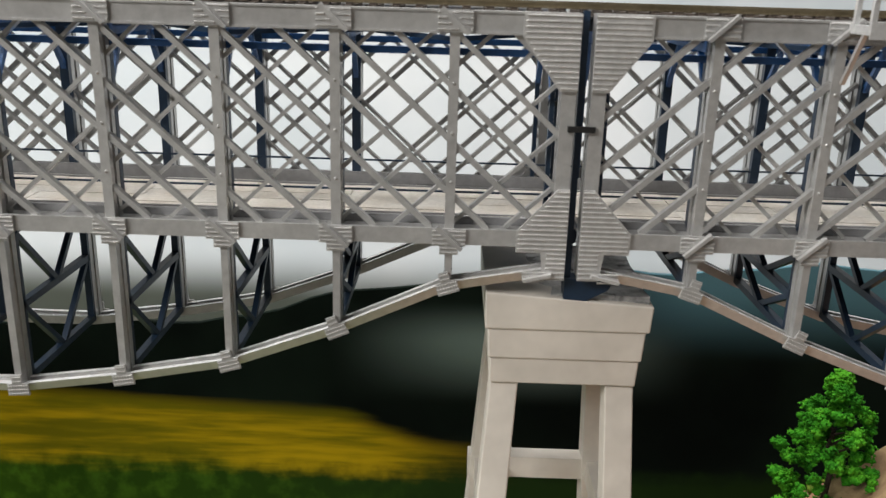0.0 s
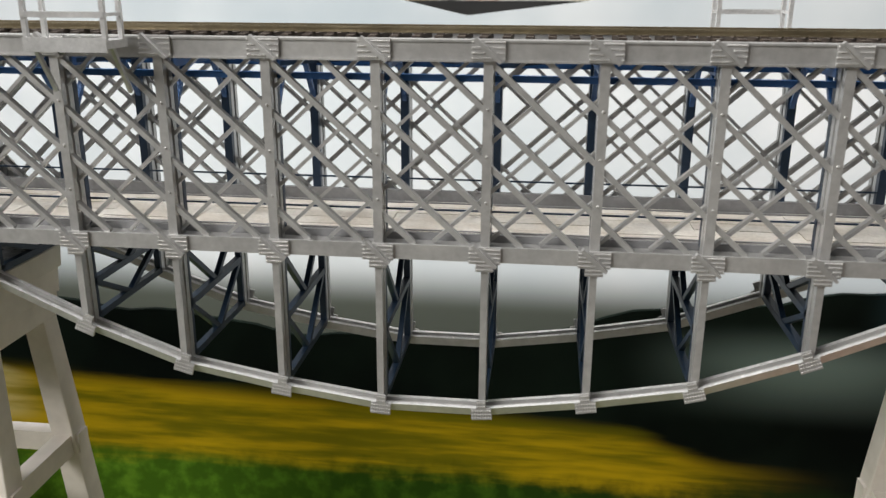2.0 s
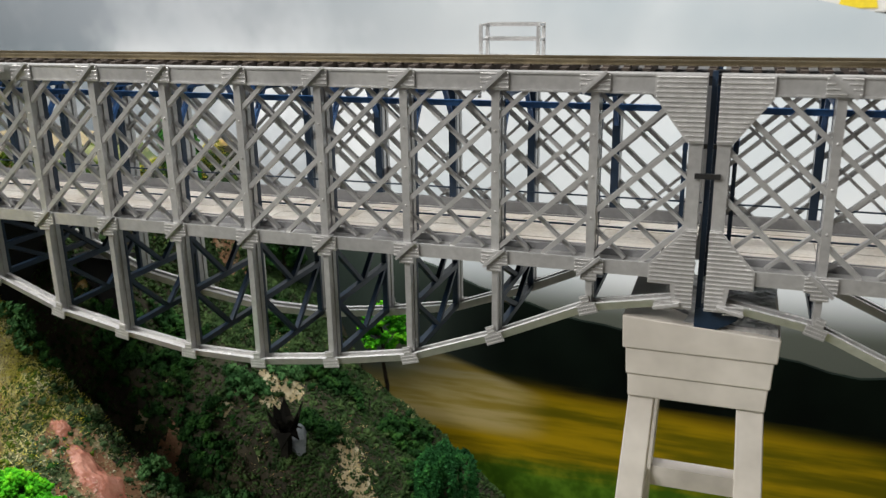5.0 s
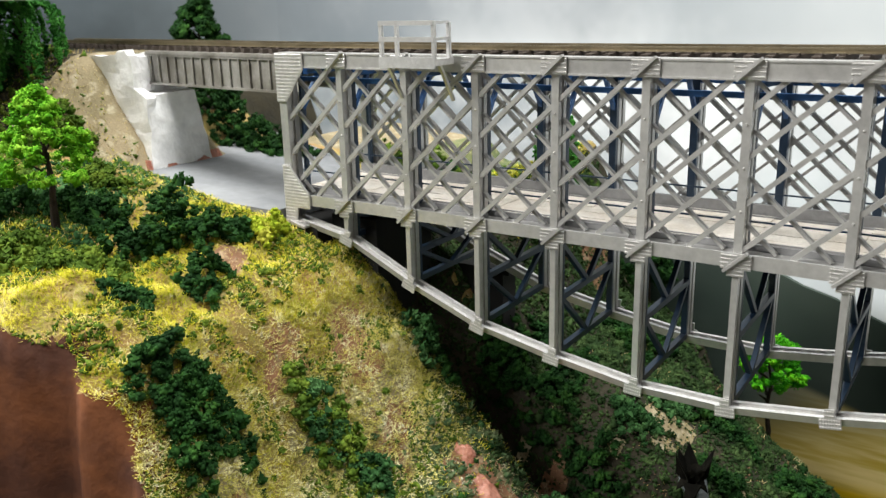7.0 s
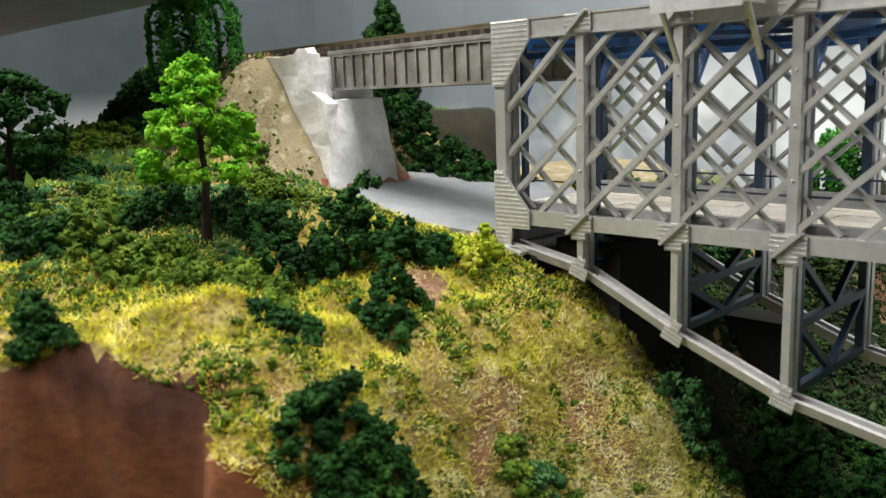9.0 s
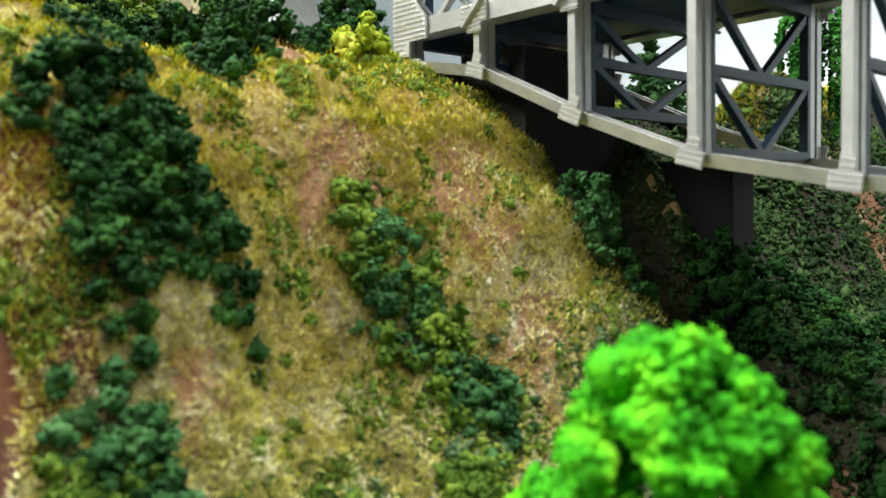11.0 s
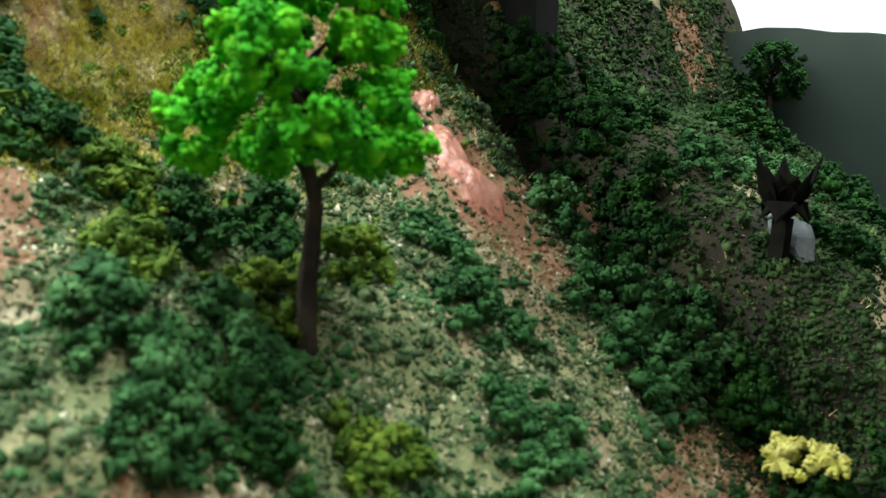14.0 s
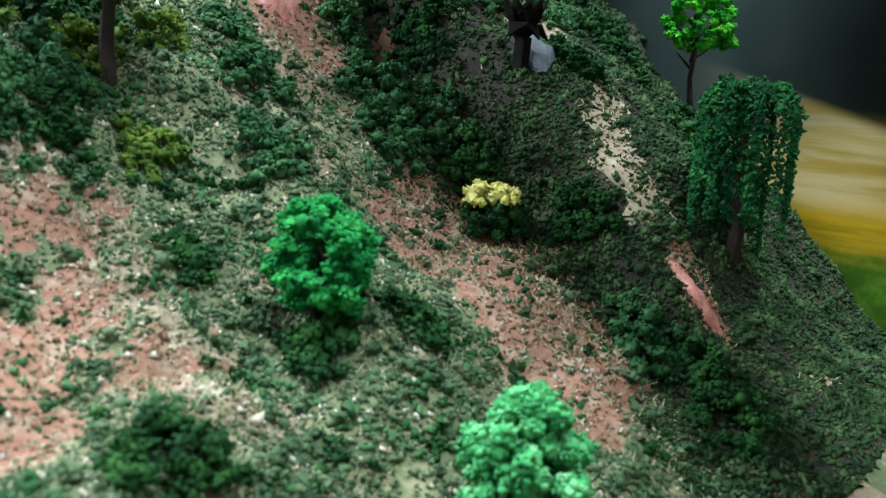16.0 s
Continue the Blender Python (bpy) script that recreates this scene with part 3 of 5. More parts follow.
backdrop_card()
backdrop_sky()
plain("layout_base", Shape().box(-1.43, 0.9, -0.27, 0.45, -0.46, -0.42), BLACK, label="dark board under the model layout", category="base board")
plain("layout_skirt", Shape().box(-1.43, 0.9, -0.27, -0.26, FLOOR_Z, -0.42), BLACK, label="dark skirt under the model layout", category="panel")

# ---- bridge ----


def rivets(s, x0, x1, z0, z1, y, dx=0.00066, dz=0.00150, r=0.00042, inside=None):
    nx, nz = max(1, round((x1 - x0) / dx)), max(1, round((z1 - z0) / dz))
    for i in range(nx):
        for j in range(nz):
            x, z = x0 + (i + 0.5) * (x1 - x0) / nx, z0 + (j + 0.5) * (z1 - z0) / nz
            if inside is None or inside(x, z):
                s.dome(x, y, z, r, 0.00035, 5)


def gusset_mesh(kind, lean):
    """A plate on the outer face with a strap across it, and the rows of rivets that stand on it."""
    s, r = Shape(), Shape()
    if kind == "belly":
        s.prism([(-0.0034, -0.0019), (0.0034, -0.0019), (0.0034, 0.0019), (0.0016, 0.0021), (0.0016, 0.0050), (-0.0016, 0.0050), (-0.0016, 0.0021), (-0.0034, 0.0019)], -0.0011, -0.0004)
        rivets(r, -0.0034, 0.0034, -0.0019, 0.0019, -0.0010, 0.00082, 0.00127)
        rivets(r, -0.0015, 0.0015, 0.0021, 0.0050, -0.0010, 0.00082, 0.00127)
    else:
        h = 0.0031 if kind == "top" else 0.0027
        if kind == "top":
            s.box(-0.0050, 0.0050, -0.0010, -0.0003, -h, h)
        else:
            s.prism([(-0.0050, -h), (-0.0028, -h), (-0.0028, -h - 0.0026), (0.0028, -h - 0.0026), (0.0028, -h), (0.0050, -h), (0.0050, h), (-0.0050, h)], -0.0010, -0.0003)
            rivets(r, -0.0027, 0.0027, -h - 0.0026, -h, -0.0010)
        rivets(r, -0.0050, 0.0050, -h, h, -0.0010, inside=lambda x, z: abs(x + lean * z * 1.05) > 0.0016)
        s.bar((-lean * 0.0038, -0.0014, 0.0035), (lean * 0.0038, -0.0014, -0.0035), 0.0022, 0.0010, (0, -1, 0.001))
    return s.mesh("gusset", SILVER), r.mesh("rivet_strip", RIVET)


def end_plate_mesh(top):
    s = Shape()
    if top:
        out = [(0.0, 0.0440), (0.0050, 0.0440), (0.0160, 0.0585), (0.0160, TOP), (0.0, TOP)]
        s.prism(out, -0.0012, -0.0003)
        rivets(s, 0.0, 0.0165, 0.044, TOP, -0.0012, 0.00058, 0.0015, 0.00044, lambda x, z: x < 0.0045 + max(0, z - 0.0445) * 0.76 and x < 0.0156)
    else:
        out = [(0.0, -0.0125), (0.0065, -0.0125), (0.0075, -0.004), (0.0150, -0.004), (0.0150, 0.0025), (0.0035, 0.0155), (0.0, 0.0155)]
        s.prism(out, -0.0012, -0.0003)
        rivets(s, 0.0, 0.015, -0.0125, 0.0155, -0.0012, 0.00058, 0.0015, 0.00044,
               lambda x, z: x < 0.0030 + max(0, 0.0150 - z) * 0.88 and x < (0.0146 if z > -0.0035 else 0.0060))
        s.bar((0.004, -0.0012, -0.0105), (0.0125, -0.0012, -0.0125), 0.0040, 0.001, (0, -1, 0.001))
        rivets(s, 0.006, 0.0125, -0.0135, -0.0095, -0.0016)
    return s.mesh("end_plate", RIVET)


def channel_pair(a, b, w, depth, cant=0.0, slot=0.24):
    """A slotted I-section from a to b in the x-z plane, its outer flange towards -y."""
    (ax, az), (bx, bz) = a, b
    d = Vector((bx - ax, bz - az)).normalized()
    n = Vector((-d.y, d.x)) * w / 2
    q, y1, y2 = 0.55 if not cant else 0.2, depth * (0.5 - slot / 2), depth * (0.5 + slot / 2)
    ring = [(-1, cant), (1, 0), (1, y1), (q, y1), (q, y2), (1, y2), (1, depth), (-1, depth), (-1, y2), (-q, y2), (-q, y1), (-1, y1)]
    v = [(x + n.x * k, y, z + n.y * k) for x, z in (a, b) for k, y in ring]
    f = [tuple(range(11, -1, -1)), tuple(range(12, 24))] + [(i, (i + 1) % 12, (i + 1) % 12 + 12, i + 12) for i in range(12)]
    return Shape().add(v, f)


def side_parts(lean):
    """All pieces of one truss side, outer face towards -y: (name, mesh, pose)."""
    one = Matrix()
    made = []
    lo, hi = H - 0.0035, TOP
    s = Shape().extrude([(-0.0005, lo), (0.0068, lo), (0.0068, lo + 0.0006), (0.0055, lo + 0.0006), (0.0055, hi - 0.0006), (0.0068, hi - 0.0006),
                         (0.0068, hi), (-0.0005, hi), (-0.0005, hi - 0.0006), (0.0, hi - 0.0006), (0.0, lo + 0.0006), (-0.0005, lo + 0.0006)], 0, S)
    made.append(("top_chord", s.mesh("top_chord", SILVER), one))
    s = Shape().extrude([(0.0, BOT), (0.0075, BOT), (0.0075, BOT + 0.0008), (0.0012, BOT + 0.0008), (0.0012, 0.0008), (0.0085, 0.0008),
                         (0.0085, 0.0015), (0.0012, 0.0015), (0.0012, 0.0024), (0.0, 0.0024)], 0, S)
    made.append(("bottom_chord", s.mesh("bottom_chord", SILVER), one))
    # belly chord: outer face canted to darken it, flange tops painted as if lit
    pts = [(0.004, END_Z)] + [(x, -d) for x, d in zip(NODES, BELLY)] + [(S - 0.004, END_Z)]
    for a, b in zip(pts[:-1], pts[1:]):
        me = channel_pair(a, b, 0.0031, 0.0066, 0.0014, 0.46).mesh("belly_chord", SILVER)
        me.materials.append(LIT_TOP)
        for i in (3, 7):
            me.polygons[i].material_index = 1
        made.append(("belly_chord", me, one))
    # posts
    up = channel_pair((0, BOT + 0.003), (0, H - 0.003), 0.0029, 0.0066).mesh("post", SILVER)
    for x in NODES:
        made.append(("post", up, Matrix.Translation((x, 0.0004, 0))))
    for x, d in zip(NODES, BELLY):
        made.append(("lower_post", channel_pair((x, -d), (x, BOT), 0.0022, 0.0066).mesh("lower_post", SILVER), one))
    ends = channel_pair((0, END_Z - 0.002), (0, H + 0.002), 0.0042, 0.0075).mesh("end_post", SILVER)
    for x in (0.0023, S - 0.0023):
        made.append(("end_post", ends, Matrix.Translation((x, -0.0001, 0))))
    # lattice: straps at every half panel, one direction before the other
    z0, z1, run = 0.0022, H - 0.0030, 2 * P * (H - 0.0052) / H
    first = E - 3 * P
    while first > -2 * P:
        first -= P / 2
    for way, y, wide in ((lean, 0.0010, 0.00082), (-lean, 0.0040, 0.00054)):
        full = None
        k = 0
        while True:
            c = first + k * P / 2
            k += 1
            if c > S + 2 * P:
                break
            # from (c, z1) to (c + run, z0), or mirrored
            xa, xb = (c, c + run)
            ta, tb = max(0.0, (0.002 - xa) / run), min(1.0, (S - 0.002 - xa) / run)
            if tb - ta < 0.06:
                continue
            if way > 0:
                a, b = (xa + run * ta, z1 + (z0 - z1) * ta), (xa + run * tb, z1 + (z0 - z1) * tb)
            else:
                a, b = (xa + run * ta, z0 + (z1 - z0) * ta), (xa + run * tb, z0 + (z1 - z0) * tb)
            whole = ta == 0.0 and tb == 1.0
            if whole and full is not None:
                made.append(("lattice_bar", full[0], Matrix.Translation((a[0] - full[1], 0, 0))))
                continue
            s = Shape()
            d = Vector((b[0] - a[0], b[1] - a[1])).normalized()
            n = Vector((-d.y, d.x)) * wide
            s.prism([(a[0] - n.x, a[1] - n.y), (b[0] - n.x, b[1] - n.y), (b[0] + n.x, b[1] + n.y), (a[0] + n.x, a[1] + n.y)], y, y + 0.0022)
            me = s.mesh("lattice_bar", SILVER)
            if whole:
                full = (me, a[0])
            made.append(("lattice_bar", me, one))
    # rivet heads where straps cross the posts
    s = Shape()
    for q in (0.25, 0.5, 0.75):
        s.dome(0, 0, z0 + (z1 - z0) * q, 0.0005, 0.0005)
    knobs = s.mesh("rivet_line", RIVET)
    for x in NODES:
        made.append(("rivet_line", knobs, Matrix.Translation((x, 0.0004, 0))))
    for kind, z in (("top", H), ("low", -0.0002)):
        me, heads = gusset_mesh(kind, lean)
        for x in NODES:
            made.append(("gusset", me, Matrix.Translation((x, 0, z))))
            made.append(("rivet_strip", heads, Matrix.Translation((x, 0, z))))
    me, heads = gusset_mesh("belly", lean)
    for i, (x, d) in enumerate(zip(NODES, BELLY)):
        xa, za = pts[i]
        xb, zb = pts[i + 2]
        tilt = -math.atan2(zb - za, xb - xa)
        made.append(("gusset", me, Matrix.Translation((x, 0, -d)) @ Matrix.Rotation(tilt, 4, "Y")))
        made.append(("rivet_strip", heads, Matrix.Translation((x, 0, -d)) @ Matrix.Rotation(tilt, 4, "Y")))
    for top in (True, False):
        me = end_plate_mesh(top)
        made.append(("end_plate", me, one))
        flip = [(S - x, y, z) for x, y, z in (v.co for v in me.vertices)]
        made.append(("end_plate", mesh_of("end_plate", flip, [tuple(reversed(p.vertices)) for p in me.polygons], RIVET), one))
    return made


def sway_frame(parent, x, depth, end=False):
    """Blue cross frame between the two sides at one node: portal above the deck, V bracing below."""
    ya, yb, mid = 0.0085, W - 0.0085, W / 2
    m = Matrix.Translation((x, 0, 0))
    part("cross_beam", Shape().box(-0.0016, 0.0016, ya, yb, H - 0.0072, H - 0.0028).mesh("cross_beam", BLUE), parent, m)
    for y0, y1 in ((ya, ya + 0.012), (yb, yb - 0.012)):
        part("knee_brace", Shape().bar((0, y0, 0.040), (0, y1, H - 0.006), 0.0017, 0.0016, (1, 0, 0)).mesh("knee_brace", BLUE), parent, m)
    for y in (ya, yb):
        half = 0.0007 if end else 0.0015
        part("frame_post", Shape().box(-half, half, y - 0.0012, y + 0.0012, 0.003, H - 0.004).mesh("frame_post", NAVY), parent, m)
    part("floor_beam", Shape().box(-0.0016, 0.0016, 0.007, W - 0.007, -0.0055, -0.0005).mesh("floor_beam", NAVY), parent, m)
    if depth < 0.012:
        return
    zt, zb = -0.005, -depth + 0.0015
    deep = depth > 0.03
    zm = (zt + zb) / 2 if deep else zb
    levels = [(zt, zm)] + ([(zm, zb)] if deep else [])
    for z0, z1 in levels:
        for y in (0.007, W - 0.007):
            part("brace", Shape().bar((0, y, z0), (0, mid, z1), 0.0019, 0.0019, (1, 0, 0)).mesh("brace", NAVY), parent, m)
        part("strut", Shape().box(-0.0012, 0.0012, 0.0066, W - 0.0066, z1 - 0.0012, z1 + 0.0012).mesh("strut", NAVY), parent, m)
    for y in (0.0074, W - 0.0074):
        part("lower_frame_post", Shape().box(-0.0012, 0.0012, y - 0.0008, y + 0.0008, zb, zt).mesh("lower_frame_post", NAVY), parent, m)


def refuge_platform(parent, m):
    """A small silver refuge with floor plate, four posts and two rails, hung outside the top chord; spans x 0 to 0.026."""
    w, y0, y1, z0, z1 = 0.026, -0.0140, -0.0015, H + 0.0010, H + 0.0154
    floor = Shape().extrude([(y0 - 0.0006, z0 - 0.0022), (y0, z0 - 0.0022), (y0, z0 - 0.0012), (y1, z0 - 0.0012), (y1, z0 + 0.0012), (y0, z0 + 0.0012), (y0, z0 + 0.002), (y0 - 0.0006, z0 + 0.002)], 0, w)
    parent = part("refuge_platform", floor.mesh("refuge_platform", BRIGHT), parent, m, "bright silver refuge platform with railings")
    m = None
    for x in (0.0008, w - 0.0008):
        for y in (y0 + 0.0006, y1 - 0.002):
            part("platform_post", Shape().box(x - 0.0007, x + 0.0007, y - 0.0007, y + 0.0007, z0, z1).mesh("platform_post", BRIGHT), parent, m)
        for z in (z1, z0 + 0.0085):
            part("platform_rail", Shape().box(x - 0.0005, x + 0.0005, y0 + 0.0002, y1 - 0.0022, z - 0.0005, z + 0.0005).mesh("platform_rail", BRIGHT), parent, m)
        part("platform_bracket", Shape().bar((x, -0.001, H - 0.014), (x, y0 + 0.004, z0 - 0.001), 0.0012, 0.0012, (1, 0, 0)).mesh("platform_bracket", SILVER), parent, m)
    for z in (z1, z0 + 0.0085):
        part("platform_rail", Shape().box(0.0002, w - 0.0002, y0 - 0.0005, y0 + 0.0010, z - 0.0009, z + 0.0008).mesh("platform_rail", BRIGHT), parent, m)


def bridge_span(lean, x):
    span = thing("truss_bridge_span", "silver lattice truss model bridge span with navy cross frames", "bridge", "spans of the model bridge")
    turn = Matrix.Translation((S, W, 0)) @ Matrix.Rotation(math.pi, 4, "Z")
    for name, me, m in side_parts(lean):
        part(name, me, span, m)
        part(name, me, span, turn @ m)
    for nx, d in zip(NODES, BELLY):
        sway_frame(span, nx, d)
    for nx in (0.006, S - 0.006):
        sway_frame(span, nx, 0.0, True)
    # stringers and top bracing
    for y in (0.0085, W - 0.0085):
        part("stringer", Shape().box(0.004, S - 0.004, y - 0.001, y + 0.001, H - 0.0100, H - 0.0080).mesh("stringer", BLUE), span)
    tops = [0.006] + NODES + [S - 0.006]
    for i, (a, b) in enumerate(zip(tops[:-1], tops[1:])):
        ya, yb = (0.010, W - 0.010) if i % 2 else (W - 0.010, 0.010)
        part("top_brace", Shape().bar((a, ya, H - 0.004), (b, yb, H - 0.004), 0.0014, 0.0018).mesh("top_brace", NAVY), span)
        part("top_brace", Shape().bar((a, yb, H - 0.0056), (b, ya, H - 0.0056), 0.0014, 0.0014).mesh("top_brace", NAVY), span)
    # road deck
    n, rows = 11, 5
    step, wide = (S - 0.002) / n, (W - 0.021) / rows
    board = Shape().box(0.0001, step - 0.0001, 0.00018, wide - 0.00018, 0.0012, 0.0030).mesh("deck_board", PLANK)
    for i in range(n):
        for j in range(rows):
            part("deck_board", board, span, Matrix.Translation((0.001 + i * step, 0.0105 + j * wide, 0.00012 * math.sin(i * 2.7 + j * 1.9))))
    for y in (0.0095, W - 0.0095):
        sgn = 1 if y < W / 2 else -1
        part("deck_kerb", Shape().box(0.001, S - 0.001, y - 0.0008, y + 0.0008, 0.0005, 0.0072 if sgn < 0 else 0.0038).mesh("deck_kerb", KERB), span)
        part("deck_rail", Shape().box(0.001, S - 0.001, y - 0.0003, y + 0.0003, 0.0112, 0.0118).mesh("deck_rail", NAVY), span)
        part("guard_strip", Shape().box(0.001, S - 0.001, y + sgn * 0.004 - 0.0003, y + sgn * 0.004 + 0.0003, 0.0028, 0.0036).mesh("guard_strip", KERB), span)
    part("deck_stringer", Shape().box(0.002, S - 0.002, 0.012, W - 0.012, -0.0022, 0.0010).mesh("deck_stringer", NAVY), span)
    refuge_platform(span, Matrix.Translation((NODES[1], 0, 0)))
    refuge_platform(span, turn @ Matrix.Translation((NODES[1], 0, 0)))
    span.location = (x, 0, 0)
    return span


span_c = bridge_span(-1, -1.5 * GAP - 2 * S)
copy_thing(span_c, Matrix.Translation((GAP / 2, 0, 0)))
bridge_span(1, -GAP / 2 - S)


def rail_track():
    """Flexible model track along the top of the bridge and on over the approach girder."""
    track = thing("railway_track", "model railway track with brassy rails on dark ties", "track")
    z = TOP - 0.0020
    for y in (W / 2 - 0.0083, W / 2 + 0.0083):
        part("bearer", Shape().box(-0.762, 0.385, y - 0.002, y + 0.002, H - 0.0028, z).mesh("bearer", BLACK), track)
    tie = Shape().box(-0.0013, 0.0013, -0.0148, 0.0148, 0, 0.0021)
    for y in (-0.0083, 0.0083):
        tie.box(-0.0011, 0.0011, y - 0.0022, y + 0.0022, 0.0021, 0.0027)
    tie = tie.mesh("tie", TIE)

    def way(x):
        return W / 2 + 0.10 * max(0.0, -0.760 - x)

    n = int((0.385 + 1.00) / 0.0071)
    for i in range(n):
        x = 0.385 - i * 0.0071
        a = math.atan2(way(x + 0.002) - way(x - 0.002), 0.004)
        if i < 299:
            part("tie", tie, track, Matrix.Translation((x, way(x), z)) @ Matrix.Rotation(a, 4, "Z"))
    xs = [0.39, -0.765] + [-0.765 - 0.03 * k for k in range(1, 9)]
    for off in (-0.00825, 0.00825):
        s = Shape()
        for a, b in zip(xs[:-1], xs[1:]):
            s.bar((a, way(a) + off, z + 0.0028), (b, way(b) + off, z + 0.0028), 0.0004, 0.0020)
            s.bar((a, way(a) + off, z + 0.0034), (b, way(b) + off, z + 0.0034), 0.0012, 0.0005)
            s.bar((a, way(a) + off, z + 0.0042), (b, way(b) + off, z + 0.0042), 0.0007, 0.0010)
        part("rail", s.mesh("rail", RAIL), track)
    return track


rail_track()


def bearing_tower(x):
    """Navy bearing between two spans on a pier, with the dark tie bars in the joint."""
    b = thing("bridge_bearing", "dark navy bearing block in the joint between two spans", "bearing", "bearings on the piers", at=(x, 0, 0))
    for y in (0.004, W - 0.004):
        part("bearing_block", Shape().prism([(-0.0010, -0.0206), (0.0062, -0.0206), (0.0128, -0.0168), (0.0140, -0.0135), (-0.0010, -0.0135)], y - 0.0005, y + 0.0055).mesh("bearing_block", NAVY), b)
        part("joint_post", Shape().box(-0.0009, 0.0009, y + 0.001, y + 0.003, -0.0135, H + 0.0036).mesh("joint_post", NAVY), b)
        part("joint_clamp", Shape().box(-0.0040, 0.0040, y - 0.0052, y - 0.004, 0.0325, 0.0342).mesh("joint_clamp", BLACK), b)
    return b


def rough_block(name, lo, hi, taper, seed, material, parent):
    """A hand-made plaster block with uneven faces."""
    bm = bmesh.new()
    bmesh.ops.create_cube(bm, size=1)
    bmesh.ops.subdivide_edges(bm, edges=bm.edges[:], cuts=7, use_grid_fill=True)
    for v in bm.verts:
        u = Vector((v.co.x + 0.5, v.co.y + 0.5, v.co.z + 0.5))
        k = taper * (1 - u.z)
        x, y, z = (lo[i] + (hi[i] - lo[i]) * u[i] for i in range(3))
        x += (u.x - 0.5) * k
        y += (u.y - 0.5) * k
        j = noise.noise_vector(Vector((x, y, z)) * 90 + Vector((seed, 0, 0))) * 0.0016
        v.co = Vector((x, y, z)) + j
    me = bpy.data.meshes.new(name)
    bm.to_mesh(me)
    bm.free()
    me.materials.append(material)
    part(name, me, parent)


def pier(x):
    """Stepped cap on four splayed legs with a ring of braces."""
    p = thing("bridge_pier", "beige painted stepped model bridge pier on splayed legs", "pier", "piers of the model bridge", at=(x + 0.0012, 0, 0))
    ya, yb = 0.004, W - 0.004

    def frustum(s, x0, x1, y0, y1, z0, ax0, ax1, ay0, ay1, z1):
        return s.add([(x0, y0, z0), (x1, y0, z0), (x1, y1, z0), (x0, y1, z0), (ax0, ay0, z1), (ax1, ay0, z1), (ax1, ay1, z1), (ax0, ay1, z1)],
                     [(0, 3, 2, 1), (4, 5, 6, 7), (0, 1, 5, 4), (1, 2, 6, 5), (2, 3, 7, 6), (3, 0, 4, 7)])

    tiers = [(-0.0208, -0.0312, 0.0264, 0.0260, 0.0), (-0.0312, -0.0418, 0.0250, 0.0246, 0.0015), (-0.0418, -0.0512, 0.0240, 0.0237, 0.003)]
    for z1, z0, top, low, inset in tiers:
        shape = frustum(Shape(), -low, low, ya + inset, yb - inset, z0, -top, top, ya + inset - 0.0008, yb - inset + 0.0008, z1)
        if inset == 0.0:
            shape.v = [(vx, vy, vz + (0.0022 if vx < 0 else -0.0012)) if vz > z0 + 0.001 else (vx, vy, vz) for vx, vy, vz in shape.v]
        me = shape.mesh("cap_tier", PIER)
        ob = part("cap_tier", me, p)
        bev = ob.modifiers.new("bevel", "BEVEL")
        bev.width, bev.segments = 0.0005, 2
    rough_block("mortar_bed", (-0.0252, ya + 0.002, -0.0230), (0.0250, yb - 0.002, -0.0196), 0.0, 7, MORTAR, p)
    zt, zb = -0.0512, -0.262
    for sx in (-1, 1):
        for sy in (-1, 1):
            y = ya + 0.009 if sy < 0 else yb - 0.009
            cx, bx, by = sx * 0.0188, sx * 0.0306, y + sy * 0.017
            me = frustum(Shape(), bx - 0.0062, bx + 0.0062, by - 0.0062, by + 0.0062, zb, cx - 0.0046, cx + 0.0046, y - 0.0048, y + 0.0048, zt).mesh("leg", PIER)
            bev = part("leg", me, p).modifiers.new("bevel", "BEVEL")
            bev.width, bev.segments = 0.0005, 2
    for z, k in ((-0.110, 0.28), (-0.182, 0.62)):
        cx = 0.0188 + 0.0118 * k
        y0, y1 = ya + 0.009 - 0.017 * k, yb - 0.009 + 0.017 * k
        for sy in (y0, y1):
            part("brace_beam", Shape().box(-cx - 0.006, cx + 0.006, sy - 0.0036, sy + 0.0036, z - 0.0045, z + 0.0045).mesh("brace_beam", PIER), p)
        for sx in (-cx, cx):
            part("brace_beam", Shape().box(sx - 0.0036, sx + 0.0036, y0 - 0.006, y1 + 0.006, z - 0.0046, z + 0.0046).mesh("brace_beam", PIER), p)
    return p


for px in (0.0, -S - GAP):
    pier(px)
    bearing_tower(px)
pier(S + GAP)

# ---- left approach ----


